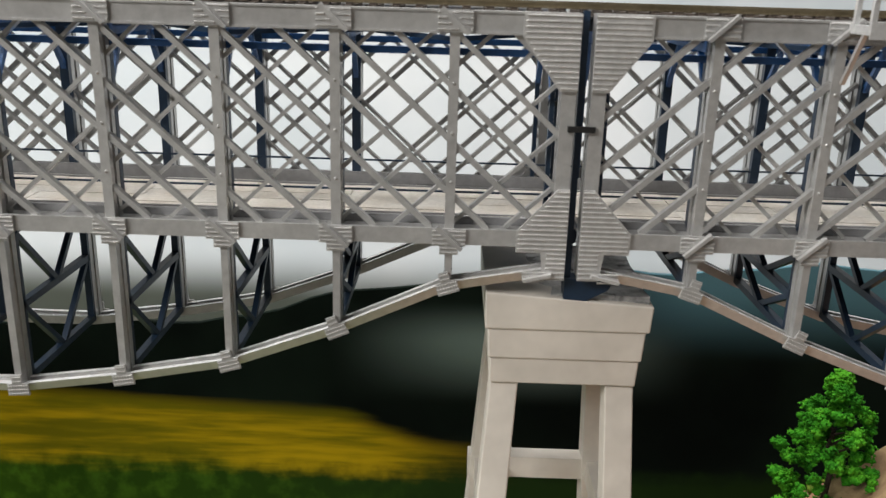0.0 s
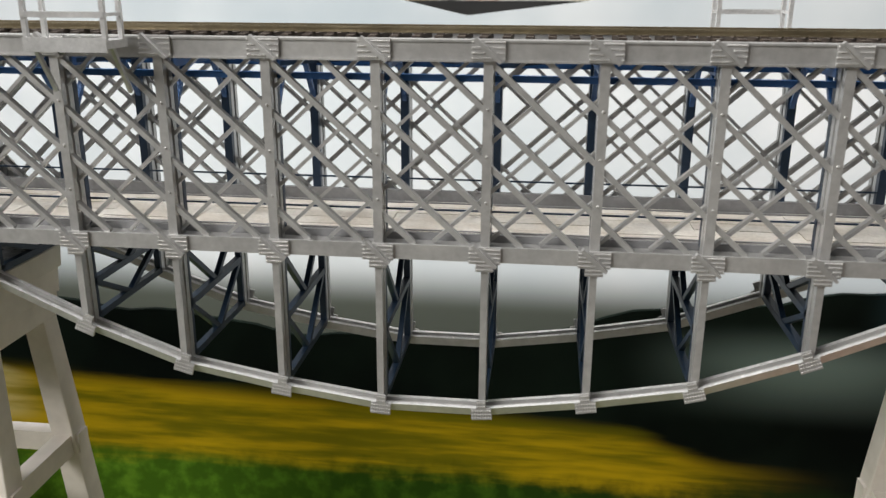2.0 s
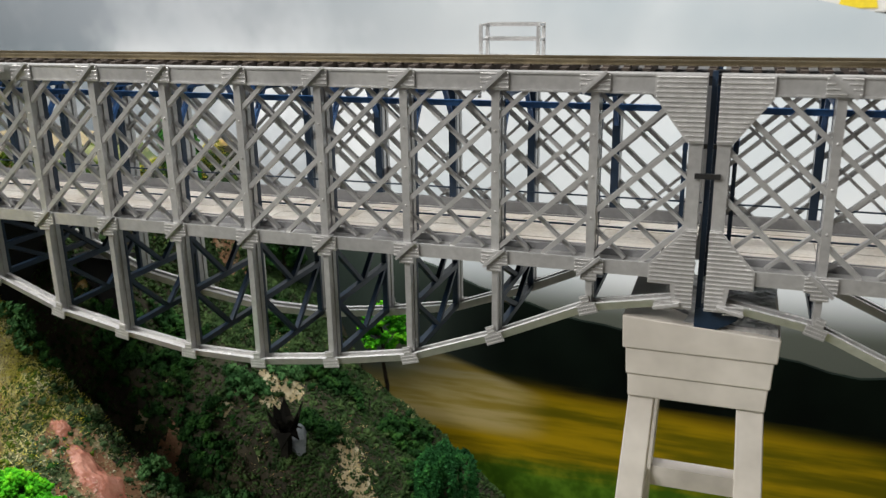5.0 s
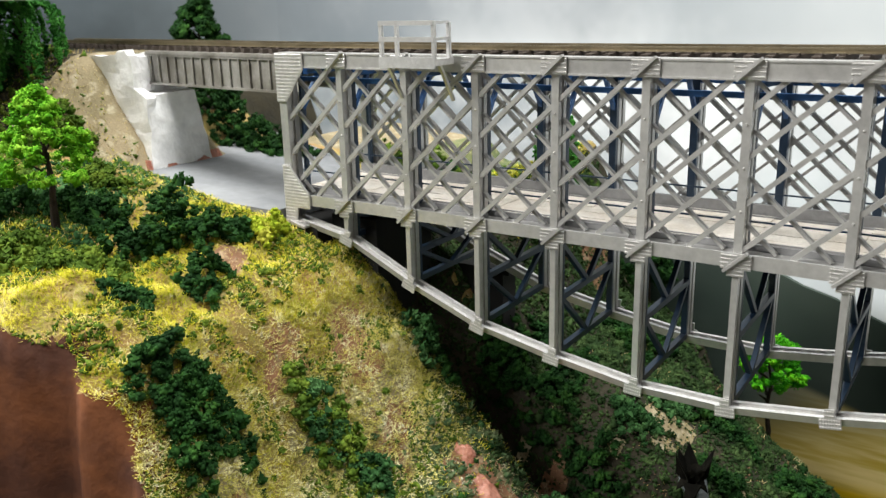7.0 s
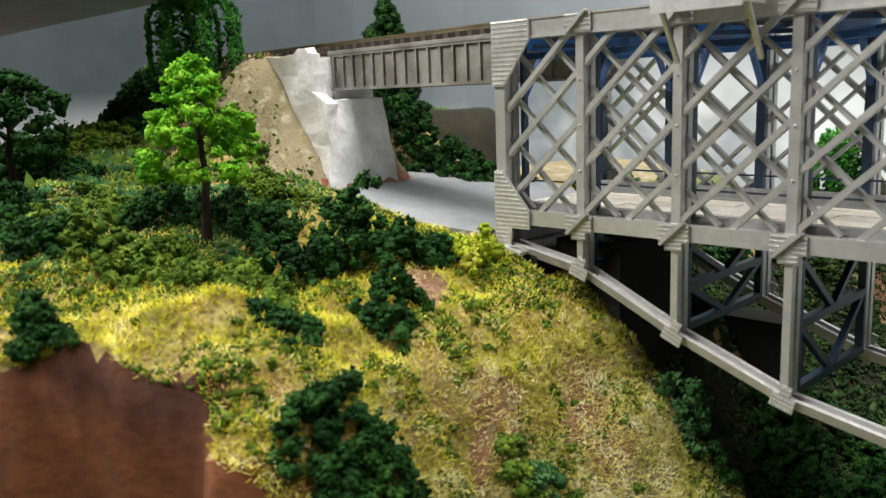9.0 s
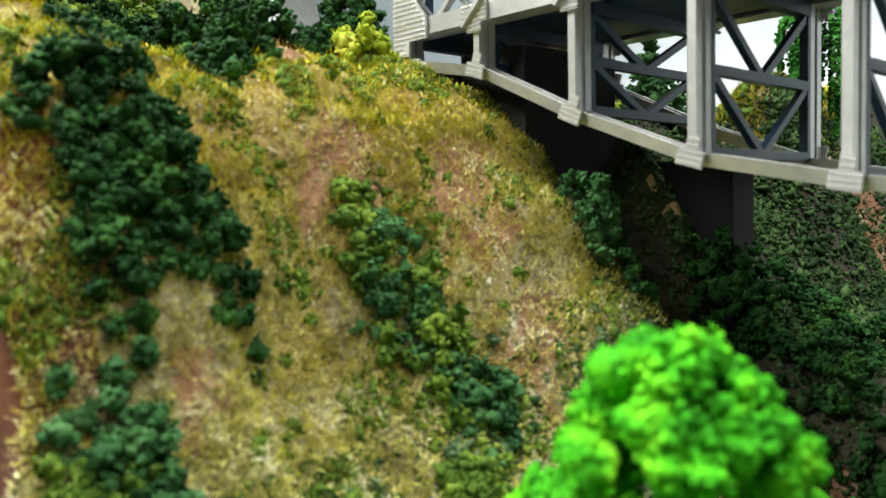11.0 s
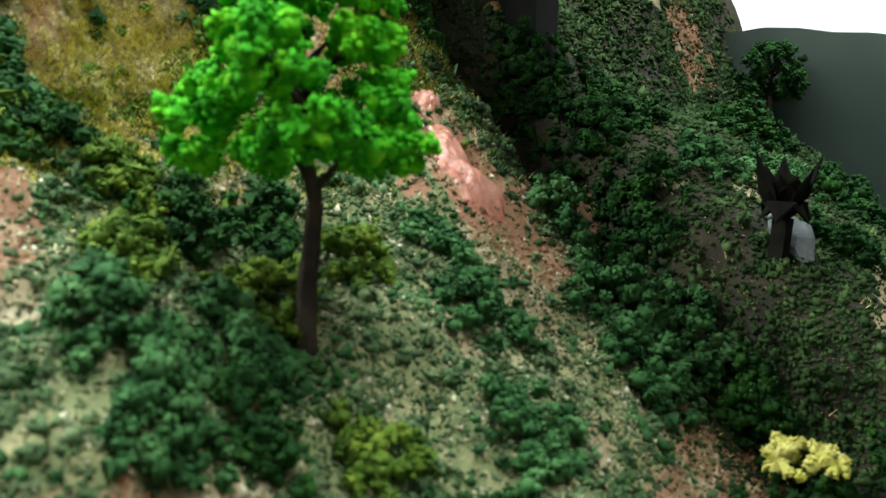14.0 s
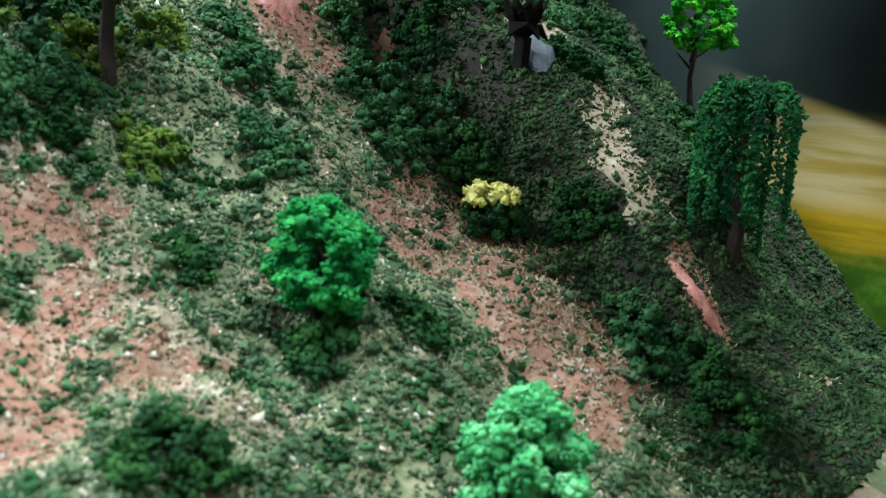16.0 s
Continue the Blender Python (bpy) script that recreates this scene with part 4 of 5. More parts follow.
def approach():
    g = thing("approach_girder", "grimy ribbed plate girder under the approach track", "girder")
    a, b = Vector((-0.760, W / 2, 0)), Vector((-0.884, W / 2 + 0.0124, 0))
    d = (b - a).normalized()
    n = Vector((-d.y, d.x, 0))
    for off in (-0.015, 0.015):
        s = Shape().bar(a + n * off + Vector((0, 0, 0.0535)), b + n * off + Vector((0, 0, 0.0535)), 0.0150, 0.0014)
        s.bar(a + n * off + Vector((0, 0, 0.0460)), b + n * off + Vector((0, 0, 0.0460)), 0.0012, 0.0040)
        s.bar(a + n * off + Vector((0, 0, 0.0612)), b + n * off + Vector((0, 0, 0.0612)), 0.0012, 0.0040)
        part("web_plate", s.mesh("web_plate", GIRDER), g)
        for i in range(16):
            c = a.lerp(b, (i + 0.5) / 16) + n * off * 1.0
            part("stiffener", Shape().box(c.x - 0.0005, c.x + 0.0005, c.y - 0.0018, c.y + 0.0018, 0.0465, 0.0608).mesh("stiffener", GIRDER), g)
    part("girder_deck", Shape().bar(a + Vector((0, 0, 0.0622)), b + Vector((0, 0, 0.0622)), 0.0022, 0.034).mesh("girder_deck", GIRDER), g)


def wing_wall(parent):
    """The side wall of the abutment: a rough slab with a stepped top and a raked back edge that runs into the hill."""
    cells, v, f = 14, [], []
    for k, y in enumerate((0.0105, 0.0165)):
        for i in range(cells + 1):
            u = i / cells
            for j in range(cells + 1):
                w = j / cells
                low, high = -0.001 + 0.002 * u, 0.0615 + (0.003 if 0.70 < u < 0.86 else 0.0)
                back = -0.912 + 0.030 * (1 - w)
                top_front = -0.8660 if w < 0.66 else -0.876
                x = back + (top_front - back) * u
                z = low + (high - low) * w
                j3 = noise.noise_vector(Vector((x, y, z)) * 110) * 0.0015
                v.append((x + j3.x, y + j3.y * (1 if k == 0 else 0.3), z + j3.z))
    n = cells + 1
    for k in range(2):
        for i in range(cells):
            for j in range(cells):
                q = (k * n * n + i * n + j, k * n * n + (i + 1) * n + j, k * n * n + (i + 1) * n + j + 1, k * n * n + i * n + j + 1)
                f.append(q if k == 0 else q[::-1])
    for i in range(cells):
        for j in (0, cells):
            f.append((i * n + j, (i + 1) * n + j, n * n + (i + 1) * n + j, n * n + i * n + j))
            f.append((j * n + i, j * n + i + 1, n * n + j * n + i + 1, n * n + j * n + i))
    part("wing_wall", mesh_of("wing_wall", v, f, PLASTER), parent)


def abutment():
    a = thing("bridge_abutment", "rough white plaster abutment with stepped top on red clay", "abutment")
    rough_block("seat_block", (-0.890, 0.0125, 0.000), (-0.868, 0.0450, 0.0410), 0.008, 1, PLASTER, a)
    rough_block("back_wall", (-0.905, 0.0145, 0.000), (-0.884, 0.0520, 0.0610), 0.002, 2, PLASTER, a)
    wing_wall(a)
    rough_block("clay_footing", (-0.892, 0.0065, -0.004), (-0.8655, 0.0560, 0.0068), 0.006, 4, PINKROCK, a)


def road():
    """A slab that rises gently from the bridge deck to the abutment."""
    plan = [(-0.7635, -0.003), (-0.7635, 0.068), (-0.80, 0.100), (-0.90, 0.135), (-0.915, 0.068), (-0.866, 0.058), (-0.864, 0.000), (-0.850, -0.009), (-0.80, -0.011)]
    top = [(x, y, float(np.interp(x, [-0.92, -0.86, -0.765], [0.004, 0.002, -0.0065]))) for x, y in plan]
    n = len(plan)
    s = Shape().add(top + [(x, y, z - 0.006) for x, y, z in top],
                    [tuple(range(n - 1, -1, -1)), tuple(range(n, 2 * n))] + [(i, (i + 1) % n, (i + 1) % n + n, i + n) for i in range(n)])
    plain("road", s, ROAD, label="smooth grey model road onto the bridge deck", category="road")
    # second box: black backing added to keep the recess under the deck dark
    plain("bridge_seat", Shape().box(-0.764, -0.742, 0.001, W - 0.001, -0.05, -0.0128).box(-0.742, -0.716, 0.012, W - 0.009, -0.075, -0.0085), DULL_BLACK, label="dark ledge with an added black backing under the end of the bridge", category="ledge")


def support_block():
    b = thing("support_block", "black support block with a thin overhanging cap under the bridge end", "support")
    part("block_body", Shape().box(-0.706, -0.681, 0.0655, 0.078, -0.12, -0.044).mesh("block_body", DULL_BLACK), b)
    part("block_cap", Shape().box(-0.708, -0.677, 0.0645, 0.080, -0.044, -0.0415).mesh("block_cap", DULL_BLACK), b)


support_block()
approach()
abutment()
road()

# ---- vegetation ----
ICO = bmesh.new()
bmesh.ops.create_icosphere(ICO, subdivisions=2, radius=1)
ICO_V = np.array([v.co[:] for v in ICO.verts])
ICO_F = np.array([[v.index for v in f.verts] for f in ICO.faces])
ICO.free()


OCTA = np.array([(1, 0, 0), (-1, 0, 0), (0, 1, 0), (0, -1, 0), (0, 0, 1), (0, 0, -1)], float)
OCTA_F = np.array([(0, 2, 4), (2, 1, 4), (1, 3, 4), (3, 0, 4), (2, 0, 5), (1, 2, 5), (3, 1, 5), (0, 3, 5)])
TETRA = np.array([(1, 1, 1), (-1, -1, 1), (-1, 1, -1), (1, -1, -1)], float) / 1.4
TETRA_F = np.array([(0, 1, 3), (0, 2, 1), (0, 3, 2), (1, 2, 3)])
BALL = bmesh.new()
bmesh.ops.create_icosphere(BALL, subdivisions=1, radius=1)
BALL_V = np.array([v.co[:] for v in BALL.verts])
BALL_F = np.array([[v.index for v in f.verts] for f in BALL.faces])
BALL.free()


def turns(n, rng):
    q, _ = np.linalg.qr(rng.normal(size=(n, 3, 3)))
    return q


def crumbs(centres, radii, rng):
    """Ragged little foam crumbs, one per centre."""
    n = len(centres)
    v = np.einsum("kj,nji->nki", TETRA, turns(n, rng)) * rng.uniform(0.5, 1.6, (n, 4, 1)) * (radii * np.exp(rng.normal(size=n) * 0.3))[:, None, None] + centres[:, None]
    f = TETRA_F[None] + (np.arange(n) * 4)[:, None, None]
    return v.reshape(-1, 3), f.reshape(-1, 3)


def blobs(centres, radii, rng, points=BALL_V, faces=BALL_F, rough=0.22):
    """Small uneven foam pellets."""
    n, k = len(centres), len(points)
    v = np.einsum("kj,nji->nki", points, turns(n, rng)) * (radii[:, None] * rng.uniform(1 - rough, 1 + rough, (n, k)))[:, :, None]
    v = v * rng.uniform(0.75, 1.25, (n, 1, 3)) + centres[:, None]
    f = faces[None] + (np.arange(n) * k)[:, None, None]
    return v.reshape(-1, 3), f.reshape(-1, 3)


def lumps(centres, radii, rng, pellets=6, size=0.5, chips=10, chip=0.0006):
    """Foam clumps: each a core, pellets round it and ragged chips on top. Gives points, faces and which faces are round."""
    n = len(centres)

    def shell(each, lo, hi):
        d = rng.normal(size=(n, each, 3))
        d[:, :, 2] = np.where(rng.uniform(size=(n, each)) < 0.7, np.abs(d[:, :, 2]), d[:, :, 2])
        d /= np.linalg.norm(d, axis=2, keepdims=True)
        return (centres[:, None] + d * (radii[:, None, None] * rng.uniform(lo, hi, (n, each, 1)))).reshape(-1, 3)

    v0, f0 = blobs(centres, radii * 0.85, rng)
    v1, f1 = blobs(shell(pellets, 0.65, 1.05), np.repeat(radii, pellets) * size * rng.uniform(0.55, 1.3, n * pellets), rng, OCTA, OCTA_F, 0.28)
    v2, f2 = crumbs(shell(chips, 0.85, 1.35), chip * rng.uniform(0.6, 1.5, n * chips), rng) if chips else (np.zeros((0, 3)), np.zeros((0, 3), int))
    f = np.concatenate([f0, f1 + len(v0), f2 + len(v0) + len(v1)])
    return np.concatenate([v0, v1, v2]), f, np.arange(len(f)) < len(f0) + len(f1)


def array_mesh(name, v, f, material, smooth=None):
    me = bpy.data.meshes.new(name)
    nv, nf, k = len(v), len(f), f.shape[1]
    me.vertices.add(nv)
    me.vertices.foreach_set("co", np.asarray(v, np.float32).ravel())
    me.loops.add(nf * k)
    me.loops.foreach_set("vertex_index", np.asarray(f, np.int32).ravel())
    me.polygons.add(nf)
    me.polygons.foreach_set("loop_start", np.arange(0, nf * k, k, dtype=np.int32))
    me.update(calc_edges=True)
    if smooth is not None:
        me.polygons.foreach_set("use_smooth", np.broadcast_to(smooth, nf))
    me.materials.append(material)
    return me


def trunk_mesh(h, r, rng, limbs=6, reach=0.5):
    s = Shape()

    def tube(a, b, ra, rb):
        a, b = Vector(a), Vector(b)
        d = (b - a).normalized()
        u = d.orthogonal().normalized()
        w = d.cross(u)
        v = [p + (u * math.cos(i * math.pi / 3.5) + w * math.sin(i * math.pi / 3.5)) * q for p, q in ((a, ra), (b, rb)) for i in range(7)]
        s.add(v, [(i, (i + 1) % 7, (i + 1) % 7 + 7, i + 7) for i in range(7)] + [tuple(range(7, 14))])

    pts = [Vector((0, 0, -0.004))]
    for i in range(1, 5):
        pts.append(Vector((rng.normal() * h * 0.02, rng.normal() * h * 0.02, h * i / 4)))
    for i in range(4):
        tube(pts[i], pts[i + 1], r * (1.25 if i == 0 else 1 - 0.17 * i), r * (1 - 0.17 * (i + 1)))
    for i in range(limbs):
        a = i * 2.4 + rng.uniform(0, 0.5)
        z = h * rng.uniform(0.5, 0.95)
        base = pts[2].lerp(pts[4], (z / h - 0.5) * 2)
        tip = base + Vector((math.cos(a), math.sin(a), 0.7)) * h * reach * rng.uniform(0.5, 1)
        tube(base, tip, r * 0.45, r * 0.15)
    return s.mesh("trunk", BARK)


def tree(x, y, total, crown_low, crown_r, leaf, label, seed, shape="cone", lump=0.0024, count=420, ground=None, lean=0.0, trunk_r=0.0018, pellets=13):
    """A model tree: a tapered trunk with limbs and a crown of many crinkled clumps."""
    rng = np.random.RandomState(seed)
    z = float(height(x, y)) if ground is None else ground
    t = thing("tree", label, "tree", at=(x, y, z))
    t.rotation_euler = (0, lean, rng.uniform(0, 6))
    part("trunk", trunk_mesh(crown_low + (total - crown_low) * 0.55, trunk_r, rng, 6, 0.22), t)
    u = rng.uniform(0, 1, count)
    a = rng.uniform(0, 2 * math.pi, count)
    if shape == "cone":
        env = crown_r * np.clip(1.12 * (1 - u) ** 0.62, 0.06, 1) * (0.72 + 0.28 * ease(u, 0.0, 0.12))
    elif shape == "egg":
        env = crown_r * 1.12 * np.clip(1 - u, 0.012, 1) ** 0.47 * (0.84 + 0.16 * ease(u, 0, 0.15))
    elif shape == "round":
        env = crown_r * np.sqrt(np.clip(1 - (2 * u - 0.85) ** 2 / 1.4, 0.03, 1))
    else:
        env = crown_r * np.sqrt(np.clip(1 - u**2, 0.04, 1))
    env = env * (1 + 0.16 * np.sin(a * 3 + u * 9 + seed) + 0.10 * np.sin(a * 5 - u * 14))
    rad = env * np.sqrt(rng.uniform(0.25, 1, count))
    c = np.stack([rad * np.cos(a), rad * np.sin(a), crown_low + u * (total - crown_low) * 0.96], 1)
    # draw the clumps together into pads round every eighth one, so that gaps open between them
    pads = c[::8] * np.array([1.06, 1.06, 1])
    near = pads[np.argmin(np.linalg.norm((c[:, None] - pads[None]) * np.array([1, 1, 1.3]), axis=2), axis=1)]
    c = (c + (near - c) * (0.40 if count > 400 else 0.28)) * np.array([1.07, 1.07, 1])
    v, f, soft = lumps(c, lump * rng.uniform(0.5, 1.15, len(c)), rng, pellets, 0.36, 6, 0.00045)
    part("crown", array_mesh("crown", v, f, leaf, soft), t)
    return t


def bush(x, y, r, h, leaf, label, seed, count=160, lump=0.0020, name="bush", ground=None):
    rng = np.random.RandomState(seed)
    a, q = rng.uniform(0, 2 * math.pi, count), np.sqrt(rng.uniform(0, 1, count))
    edge = r * (1 + 0.22 * np.sin(a * 3 + seed) + 0.13 * np.sin(a * 7 + seed * 2))
    px, py = x + np.cos(a) * q * edge, y + np.sin(a) * q * edge
    gz = height(px, py) if ground is None else np.full(count, ground)
    pz = gz + h * np.sqrt(np.clip(1 - q**2, 0, 1)) * rng.uniform(0.25, 1.0, count) * (0.8 + 0.35 * np.sin(px * 300 + seed) * np.cos(py * 280))
    v, f, soft = lumps(np.stack([px, py, pz], 1), lump * rng.uniform(0.45, 1.2, count), rng, 10, 0.38, 6, 0.00055)
    v = v - np.array([x, y, 0])
    ob = new(name, array_mesh(name, v, f, leaf, soft))
    ob.location = (x, y, 0)
    return tagged(ob, label, "bush", "bushes on the hillside")


def blossom_bush(x, y, r, h, seed):
    """A dark bush whose top is crowned with cream-yellow blossom."""
    rng = np.random.RandomState(seed)
    z = float(height(x, y))
    t = thing("bush", "dark green bush crowned with cream-yellow blossom", "bush", "bushes on the hillside", at=(x, y, z))
    for name, leaf, low, high, wide, count in (("foliage", LEAF_DARK, -0.15, 0.62, 1.0, 110), ("blossom", BLOSSOM, 0.66, 1.0, 0.85, 46)):
        a, q, u = rng.uniform(0, 6.283, count), np.sqrt(rng.uniform(0, 1, count)), rng.uniform(low, high, count)
        c = np.stack([np.cos(a) * q * r * wide, np.sin(a) * q * r * wide, h * u * (1 - 0.25 * q * q)], 1)
        v, f, soft = lumps(c, 0.0017 * rng.uniform(0.5, 1.2, count), rng, 10, 0.4, 6, 0.0005)
        part(name, array_mesh(name, v, f, leaf, soft), t)


def weeping_tree(x, y, h, r, leaf, label, seed, ground=None, fronds=18):
    """A trunk whose crown arches out from the top and hangs in separate thick fronds."""
    rng = np.random.RandomState(seed)
    z = float(height(x, y)) if ground is None else ground
    t = thing("weeping_tree", label, "tree", at=(x, y, z))
    part("trunk", trunk_mesh(h * 0.85, 0.0026, rng, 5, 0.2), t)
    for i in range(fronds):
        inner = i % 3 == 2
        a = i * 2.399 + rng.normal() * 0.15
        reach, low = r * (rng.uniform(0.35, 0.6) if inner else rng.uniform(0.8, 1.05)), h * rng.uniform(0.04, 0.34)
        top = h * rng.uniform(0.94, 1.0)
        c, rad = [], []
        for u in np.arange(0, 1.0001, 0.0011 / (top - low + reach)):
            out = reach * min(1.0, math.sin(min(u * 4.2, math.pi / 2)) * 0.95 + 0.05 * u)
            drop = max(0.0, u - 0.16) / 0.84
            zz = top - h * 0.14 * (u < 0.16) * (1 - u / 0.16) * 0.3 - (top - low) * drop ** 1.15
            wide = 0.0008 + 0.0011 * math.sin(math.pi * min(1.0, u * 1.1)) ** 0.7
            for _ in range(3):
                side = rng.normal() * wide
                c.append((out * math.cos(a) - side * math.sin(a), out * math.sin(a) + side * math.cos(a), zz + rng.normal() * 0.0008))
                rad.append(0.0008 * rng.uniform(0.6, 1.3))
        v, f, soft = lumps(np.array(c), np.array(rad), rng, 3, 0.5, 2, 0.00045)
        part("frond", array_mesh("frond", v, f, leaf, soft), t)
    return t


tree(-0.6085, -0.0825, 0.0865, 0.038, 0.0218, LEAF_BRIGHT, "tall bright green leafy model tree on the slope", 1, "egg", 0.0028, 500, ground=-0.156, trunk_r=0.0024, pellets=22)
tree(-0.812, -0.083, 0.060, 0.020, 0.0195, LEAF_SUNNY, "small bright green tree above the clay bank", 2, "cone", 0.0022, 300)

tree(-0.576, 0.181, 0.070, 0.041, 0.0155, LEAF_BRIGHT, "slim bright green tree by the painted field", 3, "round", 0.0022, 240)
tree(-0.471, -0.058, 0.033, 0.006, 0.0155, LEAF_FRESH, "fresh green rounded tree low on the slope", 4, "cone", 0.0024, 260, pellets=18)
tree(-0.529, -0.067, 0.031, 0.006, 0.0120, LEAF_MID, "short round green tree with a dark foot", 5, "round", 0.0021, 260, pellets=18)
tree(0.142, 0.105, 0.078, 0.010, 0.024, LEAF_LIME, "bushy green tree beside a brown rock", 6, "cone", 0.0026, 380, ground=-0.165, pellets=14)
tree(-0.655, 0.198, 0.038, 0.012, 0.014, LEAF_DARK, "dark green tree behind the bridge", 7, "round", 0.0022, 240)
tree(-0.985, 0.152, 0.074, 0.008, 0.021, LEAF_DARK, "dark green tree behind the approach track", 9, "cone", 0.0030, 620)
tree(-0.893, -0.113, 0.045, 0.010, 0.020, LEAF_DARK, "dark green tree at the edge of the plateau", 13, "round", 0.0026, 240)
weeping_tree(-0.943, -0.008, 0.050, 0.024, LEAF_WEEP, "weeping green tree on the dark mound", 10, ground=0.041)
weeping_tree(-0.504, 0.092, 0.060, 0.019, LEAF_WILLOW, "dark green weeping tree at the slope's foot", 11)
weeping_tree(-0.698, 0.156, 0.058, 0.0125, LEAF_WEEP, "green weeping tree behind the bridge", 12, ground=-0.036)

# x, y, radius, height, tint
PLATEAU_BUSHES = [
    (-0.772, -0.058, 0.013, 0.036, 0), (-0.783, -0.066, 0.013, 0.020, 0), (-0.759, -0.046, 0.010, 0.017, 0), (-0.815, -0.062, 0.014, 0.013, 0),
    (-0.738, -0.069, 0.009, 0.014, 0), (-0.748, -0.023, 0.009, 0.013, 2), (-0.757, -0.033, 0.008, 0.009, 0), (-0.791, -0.110, 0.016, 0.010, 1),
    (-0.772, -0.095, 0.014, 0.008, 1), (-0.815, -0.124, 0.016, 0.012, 1), (-0.742, -0.100, 0.008, 0.005, 0), (-0.850, -0.100, 0.008, 0.004, 1),
    (-0.858, -0.068, 0.008, 0.004, 1), (-0.890, -0.030, 0.018, 0.014, 1), (-0.840, -0.040, 0.012, 0.007, 1), (-0.900, -0.100, 0.020, 0.012, 0), (-0.925, -0.095, 0.009, 0.005, 1),
    (-0.811, -0.135, 0.011, 0.012, 0), (-0.849, -0.136, 0.016, 0.014, 0), (-0.835, -0.085, 0.014, 0.012, 0),
]
BANK_BUSHES = [
    (-0.712, -0.115, 0.0085, 0.015, 0), (-0.711, -0.105, 0.0085, 0.015, 0), (-0.701, -0.113, 0.0085, 0.014, 0), (-0.701, -0.104, 0.0085, 0.014, 0),
    (-0.700, -0.095, 0.0075, 0.012, 0),
    (-0.698, -0.061, 0.006, 0.005, 1), (-0.691, -0.056, 0.009, 0.009, 3), (-0.684, -0.052, 0.010, 0.010, 1), (-0.675, -0.049, 0.008, 0.008, 3),
    (-0.687, 0.008, 0.009, 0.016, 3), (-0.680, 0.014, 0.008, 0.014, 0), (-0.666, -0.111, 0.010, 0.010, 0), (-0.655, -0.098, 0.009, 0.008, 1),
    (-0.663, -0.060, 0.008, 0.006, 1), (-0.6850, -0.1195, 0.0085, 0.009, 3), (-0.6770, -0.1240, 0.0090, 0.009, 1), (-0.6750, -0.1150, 0.0075, 0.007, 3), (-0.764, -0.154, 0.007, 0.011, 0),
]
SLOPE_BUSHES = [
    (-0.612, -0.119, 0.011, 0.011, 3), (-0.647, -0.089, 0.010, 0.009, 0), (-0.644, -0.069, 0.008, 0.008, 0),
    (-0.634, -0.106, 0.009, 0.007, 1), (-0.618, -0.086, 0.012, 0.012, 1), (-0.606, -0.097, 0.010, 0.009, 3), (-0.604, -0.037, 0.011, 0.012, 3),
    (-0.623, -0.036, 0.006, 0.008, 3), (-0.599, 0.013, 0.013, 0.015, 3), (-0.622, 0.013, 0.010, 0.014, 3), (-0.582, 0.003, 0.010, 0.013, 3),
    (-0.577, -0.050, 0.010, 0.011, 3), (-0.593, -0.118, 0.009, 0.009, 3), (-0.594, -0.101, 0.008, 0.007, 0), (-0.624, -0.060, 0.009, 0.009, 1),
]
FOOT_BUSHES = [
    (-0.555, -0.087, 0.006, 0.006, 0), (-0.522, -0.072, 0.009, 0.007, 0), (-0.499, -0.121, 0.010, 0.010, 0),
    (-0.495, 0.025, 0.012, 0.012, 3), (-0.571, 0.089, 0.007, 0.013, 0), (-0.541, -0.052, 0.007, 0.006, 0),
    (-0.480, -0.090, 0.009, 0.008, 1), (-0.512, -0.050, 0.007, 0.006, 0), (-0.585, -0.082, 0.008, 0.006, 1), (-0.470, 0.030, 0.013, 0.011, 0),
]
GULLY_BUSHES = [
    (-0.679, 0.056, 0.012, 0.016, 0), (-0.588, 0.028, 0.012, 0.012, 3), (-0.570, 0.028, 0.012, 0.010, 0), (-0.650, 0.060, 0.015, 0.013, 0),
    (-0.620, 0.050, 0.014, 0.010, 0), (-0.660, 0.090, 0.016, 0.012, 0), (-0.618, 0.082, 0.011, 0.010, 3), (-0.535, 0.045, 0.011, 0.009, 0),
    (-0.588, 0.130, 0.016, 0.012, 0), (-0.580, 0.0885, 0.0065, 0.008, 0), (-0.545, 0.140, 0.016, 0.014, 0), (-0.610, 0.115, 0.012, 0.009, 3), (-0.640, 0.150, 0.018, 0.014, 0),
    (-0.520, 0.110, 0.014, 0.011, 0), (-0.676, 0.063, 0.013, 0.026, 0),
]
FAR_BUSHES = [
    (-0.918, 0.098, 0.020, 0.036, 0), (-0.894, 0.092, 0.018, 0.036, 0), (-0.873, 0.094, 0.016, 0.028, 0), (-0.852, 0.092, 0.015, 0.016, 0), (-0.838, 0.096, 0.011, 0.010, 0),
    (-0.955, -0.060, 0.022, 0.010, 1), (-0.985, 0.000, 0.022, 0.010, 0), (-1.01, -0.02, 0.022, 0.008, 0), (-0.965, -0.030, 0.018, 0.010, 0),
    (-0.800, 0.125, 0.016, 0.012, 1), (-0.760, 0.112, 0.014, 0.010, 2), (-0.728, 0.094, 0.0105, 0.027, 3), (-0.716, 0.092, 0.007, 0.014, 3), (-0.742, 0.152, 0.010, 0.010, 1), (-0.724, 0.172, 0.010, 0.007, 1), (-0.775, 0.160, 0.012, 0.008, 1), (-0.950, 0.130, 0.024, 0.034, 0),
]
BUSH_WORDS = ("dark green foam bush on %s", "olive green low bush on %s", "yellow-green flowering bush on %s", "mid green foam bush on %s")
seed = 100
